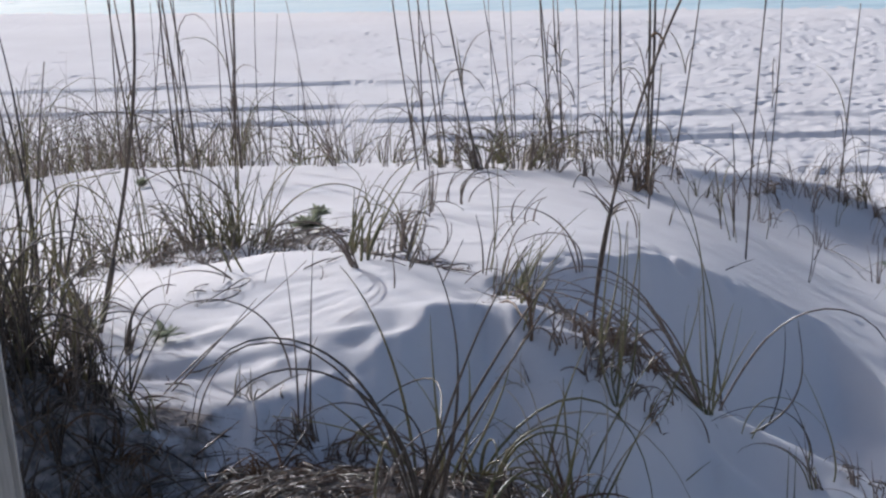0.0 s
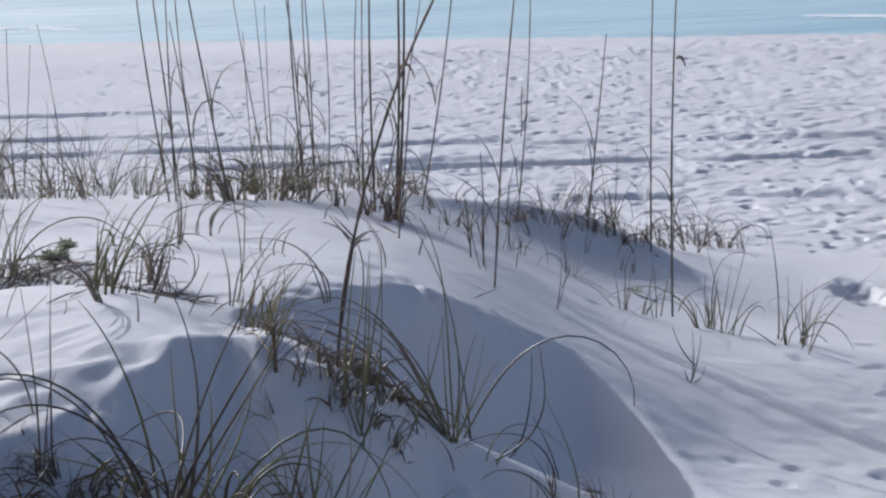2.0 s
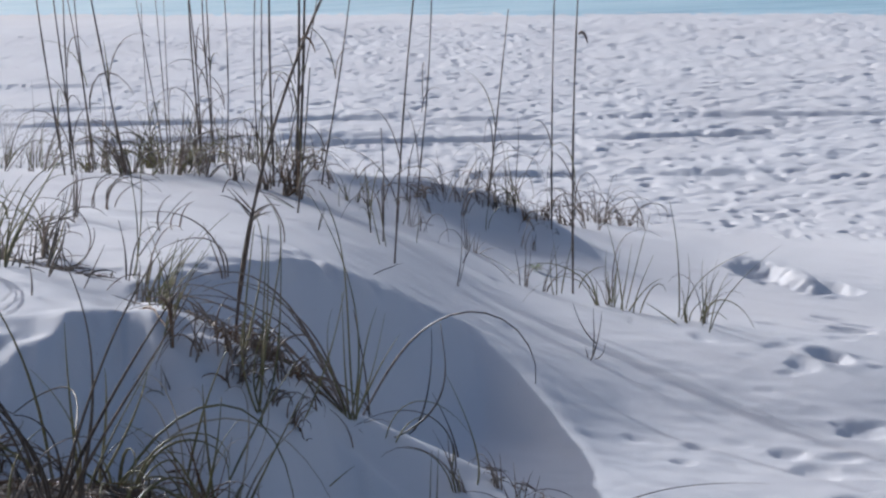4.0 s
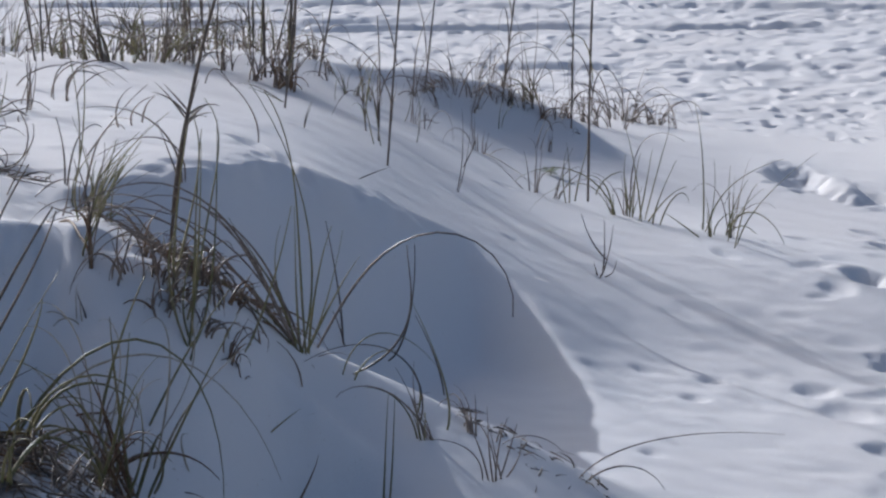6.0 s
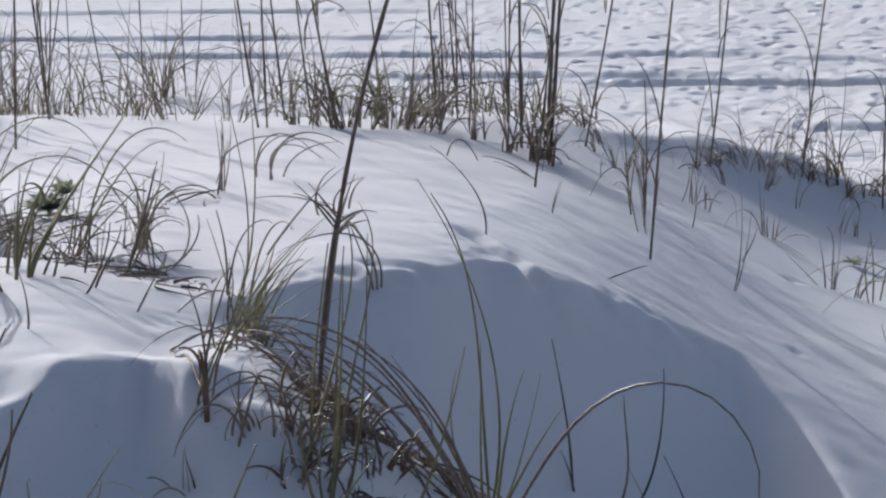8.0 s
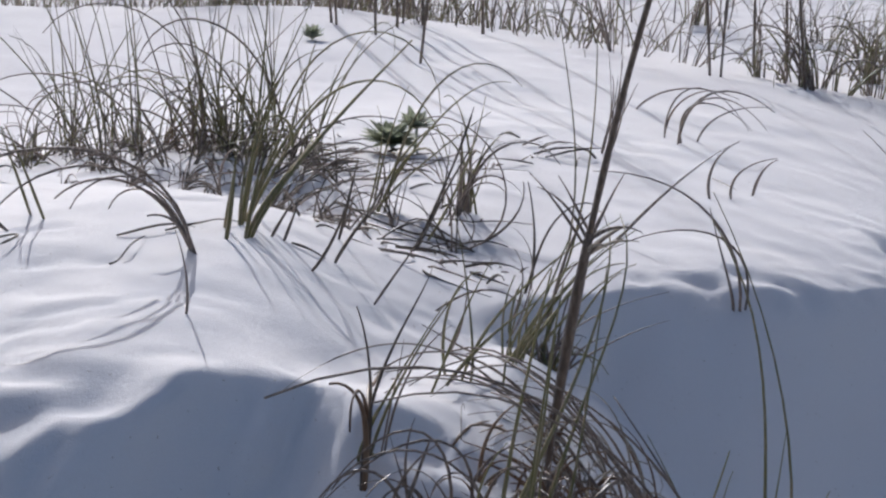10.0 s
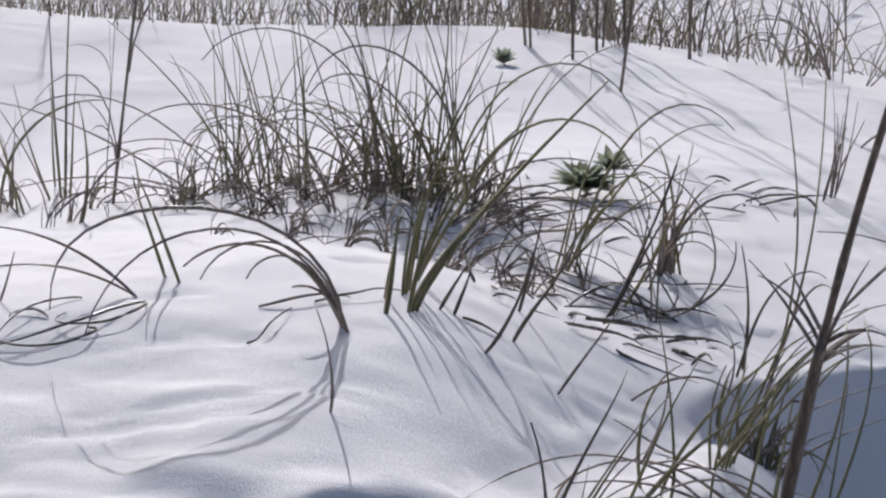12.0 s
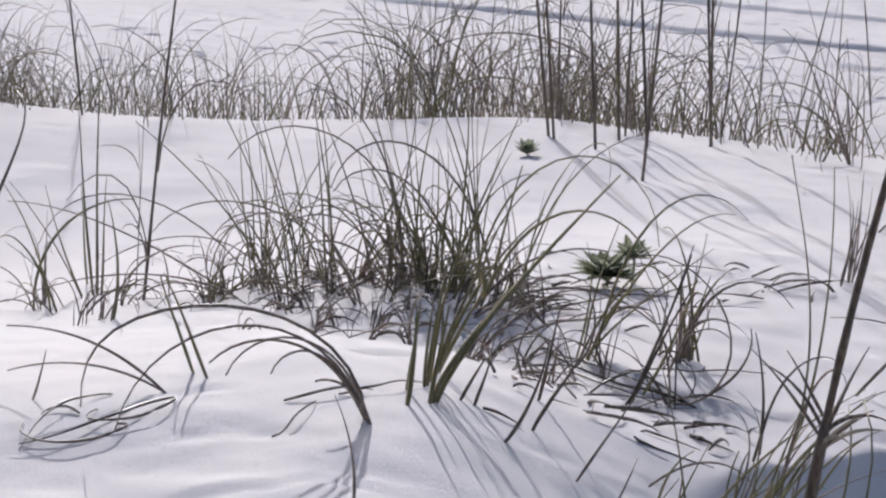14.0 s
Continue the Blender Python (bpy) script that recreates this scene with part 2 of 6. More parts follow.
# wind relief of the dune, and the trodden beach behind it
beach = sig((gy - 10.6 - 0.25 * np.minimum(gx, 2)) / 0.3) * near
dunes = (1 - beach) * near
gz += dunes * (0.0018 * lattice(gx, gy * 1.2, 0.06, 15) * sig((7.6 - gy) / 0.3) + (0.010 - 0.005 * sig((gx - 0.4) / 0.15) - 0.005 * sig((5.7 - gy) / 0.15)) * lattice(gx, gy, 0.42, 1) + (0.005 - 0.003 * sig((gx - 0.4) / 0.15)) * lattice(gx, gy, 0.17, 2) + 0.0022 * lattice(gx * 0.6 + gy * 0.5, gy, 0.06, 3))
tread = sig((gx - 0.6 + 0.12 * (gy - 12)) / 0.8)
gz += beach * (0.004 * lattice(gx, gy * 0.8, 0.6, 4) + (0.003 + 0.002 * tread) * lattice(gx, gy * 1.6, 0.17, 5) + (0.004 + 0.004 * tread) * lattice(gx, gy * 1.3, 0.075, 6))


def stamp(x, y, rx, ry, depth, turn=0.0, rim=0.35):
    """Presses a hollow with a raised rim into the sand."""
    reach = 2.6 * max(rx, ry)
    i0, i1 = np.searchsorted(xs, (x - reach, x + reach))
    j0, j1 = np.searchsorted(ys, (y - reach, y + reach))
    if i1 <= i0 or j1 <= j0:
        return
    px, py = gx[j0:j1, i0:i1] - x, gy[j0:j1, i0:i1] - y
    c, s = math.cos(turn), math.sin(turn)
    q = ((px * c + py * s) / rx) ** 2 + ((py * c - px * s) / ry) ** 2
    q = q * (1 + 0.45 * lattice(gx[j0:j1, i0:i1], gy[j0:j1, i0:i1], 0.045, 12))
    gz[j0:j1, i0:i1] += depth * (rim * q * np.exp(-q * 0.9) - np.exp(-q * q * 0.8))


# wheel ruts along the beach: x, y at one end, slope, length, depth
for x0, y0, k, l, d in ((-7.0, 18.2, -0.11, 6.0, 0.05), (-3.2, 16.9, -0.1, 4.6, 0.05), (0.3, 15.35, -0.12, 3.4, 0.07), (1.5, 13.68, -0.16, 1.8, 0.05), (1.2, 16.3, -0.18, 4.0, 0.03), (-0.9, 15.75, -0.08, 2.0, 0.05), (-7.0, 19.7, -0.11, 6.0, 0.04)):
    u = gx - x0
    wob = 0.05 * lattice(gx, gy * 0, 1.1, 8)
    v = (gy - (y0 + k * u) - wob) / 0.12
    gz += beach * 1.25 * d * (0.35 * v * v * np.exp(-v * v * 0.8) - np.exp(-v ** 4)) * sig(u / 0.15) * sig((l - u) / 0.15) * (0.75 + 0.8 * lattice(gx, gy * 0, 0.45, 9)).clip(0, 1)
# footprints over the beach, thickest to the side where people walk
feet = random.Random(9)
for i in range(15000):
    x, y = feet.uniform(-10, 9), 10.6 + 12.6 * feet.random()
    if feet.random() > 0.22 + 0.78 / (1 + math.exp(-(x - 0.9 + 0.12 * (y - 12)) / 0.9)):
        continue
    if y < 11.2 - 0.5 * max(x - 1.2, 0):
        continue
    a = feet.uniform(0.4, 0.85)
    stamp(x, y, 0.042 * a, 0.075 * a, feet.uniform(0.008, 0.034) * a, feet.gauss(0.9, 0.9), feet.uniform(0.3, 0.7))
# prints and pits on the near slope
for x, y, r, d in ((1.26, 6.33, 0.035, 0.02), (1.18, 6.15, 0.04, 0.02), (1.54, 6.25, 0.06, 0.03), (1.08, 6.4, 0.03, 0.015), (0.93, 6.34, 0.04, 0.008), (1.41, 6.37, 0.04, 0.012), (1.85, 6.48, 0.08, 0.04), (1.59, 6.05, 0.08, 0.03), (2.21, 7.84, 0.08, 0.04), (1.61, 5.72, 0.06, 0.03), (0.97, 5.66, 0.03, 0.015), (0.86, 8.03, 0.035, 0.015), (0.8, 7.24, 0.025, 0.014)):
    stamp(x, y, r * 0.85, r, d * 0.6, 0.6)
stamp(2.2, 9.22, 0.10, 0.22, 0.07, -0.15)
stamp(2.44, 8.95, 0.07, 0.16, 0.06, 0.2)
stamp(2.32, 8.93, 0.07, 0.18, -0.045, 0.1, 0.2)
stamp(1.95, 7.22, 0.06, 0.09, 0.05, 0.1)
# lumps along the front of the near mound
gz += (0.014 * lattice(gx, gy, 0.11, 21) + 0.013 * lattice(gx * 0.6, gy, 0.05, 22)) * np.exp(-((gy - 4.8) / 0.2) ** 2) * sig((gx + 1.5) / 0.1) * sig((-0.3 - gx) / 0.05)
# a gully and crumbs at the brink of the face
stamp(0.05, 6.70, 0.04, 0.15, 0.035, 0.75, 0.5)
stamp(-0.02, 6.82, 0.05, 0.07, 0.02, 0.5, 0.6)
for i in range(46):
    x = feet.uniform(-0.4, 0.5)
    y = float(np.interp(x, BRINK_X, BRINK_Y)) + feet.uniform(-0.02, 0.16)
    stamp(x, y, feet.uniform(0.012, 0.035), feet.uniform(0.015, 0.05), feet.uniform(-0.006, 0.011), feet.uniform(0, 3))
# scuffs along the near mound
for i in range(150):
    x, y = feet.uniform(-1.9, -0.3), feet.uniform(4.6, 6.0)
    stamp(x, y, feet.uniform(0.012, 0.05), feet.uniform(0.01, 0.022), feet.uniform(0.001, 0.005), feet.gauss(0, 0.5))
for i in range(90):
    x, y = feet.uniform(1.5, 3.6), feet.uniform(5.2, 8.5)
    a = feet.uniform(0.4, 1)
    stamp(x, y, 0.05 * a, 0.08 * a, feet.uniform(0.004, 0.018) * a, feet.gauss(0.9, 0.7))
nx, ny = len(xs), len(ys)
me = bpy.data.meshes.new("ground")
co = np.stack([gx, gy, gz], -1).reshape(-1, 3)
idx = np.arange(nx * ny).reshape(ny, nx)
quads = np.stack([idx[:-1, :-1], idx[:-1, 1:], idx[1:, 1:], idx[1:, :-1]], -1).reshape(-1, 4)
me.vertices.add(len(co))
me.vertices.foreach_set("co", co.ravel().astype(np.float32))
me.loops.add(quads.size)
me.loops.foreach_set("vertex_index", quads.ravel().astype(np.int32))
me.polygons.add(len(quads))
me.polygons.foreach_set("loop_start", np.arange(0, quads.size, 4, dtype=np.int32))
me.polygons.foreach_set("use_smooth", np.ones(len(quads), bool))
me.update()
me.validate()
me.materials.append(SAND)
ground = tagged(new("ground", me), "pale white quartz sand of dune and beach, wind-smoothed and trodden", "sand", kind="structure")


def height(x, y):
    """Height of the finished sand, with its relief."""
    i = min(max(int(np.searchsorted(xs, x)) - 1, 0), nx - 2)
    j = min(max(int(np.searchsorted(ys, y)) - 1, 0), ny - 2)
    u, v = (x - xs[i]) / (xs[i + 1] - xs[i]), (y - ys[j]) / (ys[j + 1] - ys[j])
    return float((gz[j, i] * (1 - u) + gz[j, i + 1] * u) * (1 - v) + (gz[j + 1, i] * (1 - u) + gz[j + 1, i + 1] * u) * v)


# ---- water ----
def water_material():
    k = Mat("sea_water", 0.3)
    k.b.inputs["Specular IOR Level"].default_value = 0.12
    k.colour(k.ramp(k.noise(1.0, 4, k.coords((0.1, 0.5, 1))), [(0.25, (0.26, 0.44, 0.52)), (0.5, (0.36, 0.54, 0.61)), (0.75, (0.46, 0.62, 0.67))]))
    w = k.noise(1.0, 5, k.coords((0.8, 2.6, 1)))
    k.bump(w, 0.5, 0.15)
    return k.m


bm = bmesh.new()
vs = [bm.verts.new(p) for p in ((-900, 18, -0.08), (900, 18, -0.08), (900, 4000, -0.08), (-900, 4000, -0.08))]
bm.faces.new(vs)
me = bpy.data.meshes.new("water")
bm.to_mesh(me)
bm.free()
me.materials.append(water_material())
water = tagged(new("water", me), "shallow turquoise sea water along the beach", "water", kind="structure")


def foam_material():
    k = Mat("sea_foam", 0.6)
    k.colour(k.ramp(k.noise(9, 4), [(0.3, (0.72, 0.78, 0.80)), (0.7, (0.86, 0.88, 0.89))]))
    k.bump(k.noise(30, 3), 0.5, 0.02)
    return k.m


FOAM = foam_material()


def foam(cx, cy, length, width, seed):
    """A broken, uneven patch of surf lying on the water."""
    n, m = 70, 10
    bm = bmesh.new()
    grid = []
    for i in range(n + 1):
        x = cx + length * (i / n - 0.5)
        row = []
        for j in range(m + 1):
            y = cy - 0.36 * (x - cx) + width * (j / m - 0.5) + 0.1 * noise.noise((x, seed, 0))
            row.append(bm.verts.new((x, y, -0.077 + 0.006 * max(0, noise.noise((x * 4, y * 5, seed))))))
        grid.append(row)
    for i in range(n):
        for j in range(m):
            u, v = 2 * i / n - 1, 2 * j / m - 1
            p = grid[i][j].co
            if noise.noise((p.x * 2.2, p.y * 4, seed + 3)) + 0.35 * noise.noise((p.x * 7, p.y * 9, seed)) > 1.25 * (u * u + v * v) - 0.32:
                f = bm.faces.new((grid[i][j], grid[i + 1][j], grid[i + 1][j + 1], grid[i][j + 1]))
                f.smooth = True
    bmesh.ops.delete(bm, geom=[v for v in bm.verts if not v.link_faces], context="VERTS")
    me = bpy.data.meshes.new("surf_foam")
    bm.to_mesh(me)
    bm.free()
    me.materials.append(FOAM)
    tagged(new("surf_foam", me), "white broken surf foam on shallow water", "foam", kind="structure")


for cx, cy, l, w, s in ((6.6, 25.6, 3.2, 0.9, 1.3), (9.5, 25.8, 4, 0.9, 7.7), (-3.6, 28.9, 3.5, 0.6, 2.9), (1.0, 31.5, 5, 0.7, 4.1), (-9, 30.5, 6, 0.8, 5.3)):
    foam(cx, cy, l, w, s)


# ---- plants ----
def tube(bm, pts, radii, sides=5, flat=1.0):
    """Sweeps a section along pts; flat below 1 gives a blade."""
    rings = []
    for i, p in enumerate(pts):
        d = (pts[min(i + 1, len(pts) - 1)] - pts[max(i - 1, 0)]).normalized()
        a = d.cross(Vector((0.35, 0.93, 0.1)))
        a = a.normalized() if a.length > 1e-3 else Vector((1, 0, 0))
        b = d.cross(a)
        rings.append([bm.verts.new(p + radii[i] * (a * math.cos(2 * math.pi * k / sides) + b * flat * math.sin(2 * math.pi * k / sides))) for k in range(sides)])
    for r, q in zip(rings, rings[1:]):
        for k in range(sides):
            f = bm.faces.new((r[k], r[(k + 1) % sides], q[(k + 1) % sides], q[k]))
            f.smooth = True
    bm.faces.new(rings[0][::-1])
    bm.faces.new(rings[-1])


def part(name, bm, material, parent, label=""):
    me = bpy.data.meshes.new(name)
    bm.to_mesh(me)
    bm.free()
    me.materials.append(material)
    ob = new(name, me)
    ob.parent = parent
    if label:
        ob["label"] = label
    return ob


def thing(name, label, category, x, y, z=None, group=""):
    root = new(name)
    root.location = (x, y, height(x, y) if z is None else z)
    return tagged(root, label, category, group)


def bend(p, m, q, n=10):
    """Points of a conic arc from p through m to q, rounder the more it is bent."""
    sag = (m - (p + q) / 2).length / max((q - p).length, 1e-4)
    w = max(0.4, 1 - 0.95 * sag)
    c = ((2 + 2 * w) * m - p - q) / (2 * w)
    out = []
    for i in range(n):
        t = i / (n - 1)
        a, b, d = (1 - t) ** 2, 2 * w * t * (1 - t), t * t
        out.append((p * a + c * b + q * d) / (a + b + d))
    return out


def blade(bm, pts, r, rng, flat=0.45, taper=0.72):
    """One rolled grass blade, thickest low down, drawn out to a fine tip, a little wavy."""
    n = len(pts) - 1
    side = Vector((rng.uniform(-1, 1), rng.uniform(-1, 1), rng.uniform(-0.4, 0.4))) * 0.012
    length = (pts[-1] - pts[0]).length
    ph = rng.uniform(0, 6)
    pts = [p + side * length * math.sin(ph + 5 * i / n) * (i / n) for i, p in enumerate(pts)]
    radii = [r * (0.75 + 0.5 * min(1, 4 * i / n) * (1 - i / n)) * (1 - taper * (i / n) ** 1.6) for i in range(n + 1)]
    tube(bm, pts, radii, 5, flat)


GRASS_RNG = random.Random(11)


def grass(name, label, x, y, material, r, rows):
    """A clump of separate blades: foot (x, y, lift), middle and tip from the foot, in metres."""
    root = thing(name, label, "grass", x, y)
    for bx, by, lift, mx, my, mz, tx, ty, tz in rows:
        foot = Vector((bx, by, height(x + bx, y + by) - root.location.z + lift))
        pts = bend(foot, foot + Vector((mx, my, mz)), foot + Vector((tx, ty, tz)), 14)
        if lift == 0:
            pts.insert(0, foot - Vector((mx * 0.1, my * 0.1, 0.03)))
        bm = bmesh.new()
        blade(bm, pts, r * GRASS_RNG.uniform(0.75, 1.1), GRASS_RNG)
        part("blade", bm, material, root)
    return root

def bow_points(foot, az, length, slant, turn, late, twist, n=16):
    """A blade's line: it leaves foot at a slant towards az and bends over by turn along its length."""
    p, pts = foot.copy(), [foot.copy()]
    for i in range(n - 1):
        t = i / (n - 1)
        a, b = slant + turn * t ** late, az + twist * t * t
        p = p + Vector((math.sin(a) * math.cos(b), math.sin(a) * math.sin(b), math.cos(a))) * length / (n - 1)
        pts.append(p.copy())
    return pts


def bowed(name, label, x, y, material, r, rows):
    """A clump of bowed blades: foot (x, y), heading, length, slant, turn, lateness of the turn, twist."""
    root = thing(name, label, "grass", x, y)
    for bx, by, az, length, slant, turn, late, twist in rows:
        foot = Vector((bx, by, height(x + bx, y + by) - root.location.z))
        pts = bow_points(foot, az, length, slant, turn, late, twist)
        for p in pts[1:]:
            p.z = max(p.z, height(x + p.x, y + p.y) - root.location.z + 0.004)
        pts.insert(0, foot * 1.0 - (pts[1] - foot).normalized() * 0.02 - Vector((0, 0, 0.012)))
        bm = bmesh.new()
        blade(bm, pts, r * GRASS_RNG.uniform(0.8, 1.15), GRASS_RNG, 0.5, 0.5)
        part("blade", bm, material, root)
    return root


def curled(name, label, x, y, material, r, rows):
    """Blades that lie curled on the sand: foot (x, y), heading, length, turn, lateness of the turn."""
    root = thing(name, label, "grass", x, y)
    for bx, by, az, length, turn, late in rows:
        px, py, pts, n = bx, by, [], 20
        for i in range(n + 1):
            t = i / n
            pts.append(Vector((px, py, height(x + px, y + py) - root.location.z + 0.002 + 0.010 * math.sin(math.pi * t) * min(1, length / 0.15))))
            a = az + turn * t ** late
            px, py = px + math.cos(a) * length / n, py + math.sin(a) * length / n
        bm = bmesh.new()
        blade(bm, pts, r * GRASS_RNG.uniform(0.8, 1.15), GRASS_RNG, 0.7, 0.45)
        part("blade", bm, material, root)
    return root


def bowed_stalk(label, x, y, az, length, slant, turn, late, r, sheath, shreds):
    """A thick dry stalk that bows over, with a leaf sheath between two heights and torn leaves at its top."""
    root = thing("sea_oat_stalk", label, "grass stalk", x, y, group="sea oat stalks")
    pts = bow_points(Vector((0, 0, -0.04)), az, length + 0.04, slant, turn, late, 0, 30)
    bm = bmesh.new()
    tube(bm, pts, [r * (1 - 0.35 * i / 29) * (1.2 if i % 7 == 5 else 1.0) for i in range(30)], 8)
    part("stalk", bm, STALK, root)
    k0, k1 = [int(f * 29) for f in sheath]
    bm = bmesh.new()
    tube(bm, pts[k0:k1 + 1], [r * (1.05 + 0.55 * math.sin(math.pi * min(1, 0.15 + 0.8 * i / (k1 - k0)))) for i in range(k1 - k0 + 1)], 8)
    part("leaf_sheath", bm, STALK, root, "thicker brown leaf sheath round the stalk")
    rng = random.Random(31)
    for i in range(shreds):
        a = pts[k1] + (pts[k1 - 1] - pts[k1]) * rng.uniform(0, 1)
        bm = bmesh.new()
        blade(bm, bow_points(a, rng.uniform(-1.2, 1.4) if i % 3 else rng.uniform(2.4, 3.8), rng.uniform(0.05, 0.13), rng.uniform(0.4, 1.0), rng.uniform(-0.1, 1.4), 1.2, 0, 8), 0.0026, rng, 0.3)
        part("torn_leaf", bm, PALE if i % 3 == 1 else DRY, root, "torn pale dry leaf")
    return root


def fan_points(rng, foot, h, spread, droop, n=11, az=None):
    """A blade that leaves foot at a slant and bends over along its length."""
    az = rng.uniform(0, 2 * math.pi) if az is None else az + rng.gauss(0, 0.5)
    wide = min(1.2, spread / max(h, 0.02))
    slant = rng.uniform(0.02, 0.5 + 0.45 * wide) * rng.uniform(0.3, 1.0)
    turn = rng.uniform(0.9, 3.4 if droop < 0.8 else 4.2) if rng.random() < droop else rng.uniform(-0.1, 0.5)
    length = h * rng.uniform(0.35, 1.2) * (1 + 0.25 * min(turn, 2.6))
    twist, late = rng.uniform(-0.9, 0.9), rng.uniform(0.8, 2.2)
    p, pts = foot.copy(), [foot.copy()]
    for i in range(n - 1):
        t = i / (n - 1)
        a, b = slant + turn * t ** late, az + twist * t * t
        p = p + Vector((math.sin(a) * math.cos(b), math.sin(a) * math.sin(b), math.cos(a))) * length / (n - 1)
        p.z = max(p.z, foot.z + 0.012)
        pts.append(p.copy())
    return pts


def tuft(name, label, x, y, n, h, spread, mats, seed, r=0.0026, base=0.05, droop=0.5, group=""):
    """A tuft of n separate blades that rise in small bunches."""
    rng = random.Random(seed)
    root = thing(name, label, "grass", x, y, group=group)
    for i in range(n):
        if i % 5 == 0:
            cx, cy, az = rng.gauss(0, base), rng.gauss(0, base), rng.uniform(0, 2 * math.pi)
            mat, tall = rng.choice(mats), rng.uniform(0.7, 1.15)
        bx, by = cx + rng.gauss(0, 0.006), cy + rng.gauss(0, 0.006)
        foot = Vector((bx, by, height(x + bx, y + by) - root.location.z - 0.015))
        bm = bmesh.new()
        blade(bm, fan_points(rng, foot, h * tall, spread, droop, 12, az), r * rng.uniform(0.55, 1.3), rng)
        part("blade", bm, mat if rng.random() < 0.6 else rng.choice(mats), root)
    return root


def ridge_tuft(x, y, n, h, spread, seed):
    """A small tuft of the ridge's grass belt: green and dry blades."""
    rng = random.Random(seed)
    root = thing("ridge_tuft", "fine green and dry grass tuft along the dune ridge", "grass", x, y, group="grass along the ridge")
    for i in range(n):
        bx, by = rng.gauss(0, 0.07), rng.gauss(0, 0.10)
        foot = Vector((bx, by, height(x + bx, y + by) - root.location.z - 0.015))
        bm = bmesh.new()
        blade(bm, fan_points(rng, foot, h, spread, 0.45, 8), 0.0027 * rng.uniform(0.55, 1.2), rng)
        part("blade", bm, rng.choice((GREEN, GREEN, DRY, DRY, PALE)), root)


CULM_RNG = random.Random(4)


def sea_oat(x, y, tx, ty, tz, r, leaves=3):
    """A bare upright sea oat stalk with nodes and a few withered leaves."""
    rng = CULM_RNG
    root = thing("sea_oat_stalk", "tall bare dry sea oat stalk with withered leaves", "grass stalk", x, y, group="sea oat stalks")
    top = Vector((tx, ty, tz))
    sway = Vector((rng.uniform(-1, 1), rng.uniform(-1, 1), 0)) * 0.02 * top.length
    n = 14
    pts = [top * (i / n) + sway * math.sin(math.pi * i / n) for i in range(n + 1)]
    pts[0] = pts[0] - top.normalized() * 0.04
    radii = [1.25 * r * (1 - 0.45 * i / n) * (1.28 if i % 4 == 2 else 1.0) for i in range(n + 1)]
    bm = bmesh.new()
    tube(bm, pts, radii, 7)
    part("stalk", bm, STALK, root)
    for i in range(leaves):
        f = rng.uniform(0.02, 0.4)
        az, l = rng.uniform(0, 6.28), rng.uniform(0.1, 0.3)
        a = top * f
        d = Vector((math.cos(az), math.sin(az), 0))
        bm = bmesh.new()
        blade(bm, bend(a, a + d * l * 0.25 + Vector((0, 0, l * 0.6)), a + d * l * 0.75 + Vector((0, 0, l * rng.uniform(0.1, 0.9))), 8), 0.0026, rng, 0.3)
        part("leaf", bm, rng.choice([DRY, GREEN, DRY]), root)
    return root


def hooked_leaf(root, tx, ty, tz, f, dx, drop):
    """A withered leaf that leaves the stalk and hangs over."""
    a = Vector((tx, ty, tz)) * f
    bm = bmesh.new()
    pts = bend(a, a + Vector((dx * 0.55, -0.01, abs(dx) * 0.25)), a + Vector((dx, -0.02, -drop)), 9)
    tube(bm, pts, [0.003, 0.005, 0.006, 0.006, 0.0055, 0.005, 0.004, 0.003, 0.001], 5, 0.35)
    part("leaf", bm, HUSK, root, "broad drooping withered leaf")


def rosette(name, label, x, y, size, n, material, seed, rise=0.0, lift=0.1):
    """A low leafy rosette of pointed leaves."""
    rng = random.Random(seed)
    root = thing(name, label, "plant", x, y)
    if rise:
        bm = bmesh.new()
        tube(bm, [Vector((0, 0, -0.03)), Vector((0.004, 0, rise))], [0.004, 0.003], 6)
        part("stem", bm, material, root)
    for i in range(n):
        az, up = i * 2.4 + rng.uniform(-0.3, 0.3), lift + 0.9 * (1 - i / n) * rng.uniform(0.5, 1.1)
        l = size * rng.uniform(0.7, 1.1)
        d = Vector((math.cos(az) * math.cos(up), math.sin(az) * math.cos(up), math.sin(up)))
        w = d.cross(Vector((0, 0, 1))).normalized()
        nrm = w.cross(d)
        bm = bmesh.new()
        rows = []
        for k in range(6):
            t = k / 5
            c = Vector((0, 0, rise)) + d * l * t - Vector((0, 0, 0.16 * l * t * t))
            hw = l * 0.17 * math.sin(math.pi * min(1, 0.12 + 0.86 * t)) ** 0.8
            rows.append([bm.verts.new(c + w * hw), bm.verts.new(c - nrm * hw * 0.35), bm.verts.new(c - w * hw)])
        for p, q in zip(rows, rows[1:]):
            for k in range(2):
                f = bm.faces.new((p[k], p[k + 1], q[k + 1], q[k]))
                f.smooth = True
        bmesh.ops.solidify(bm, geom=bm.faces[:], thickness=0.0007)
        part("leaf", bm, material, root)
    return root


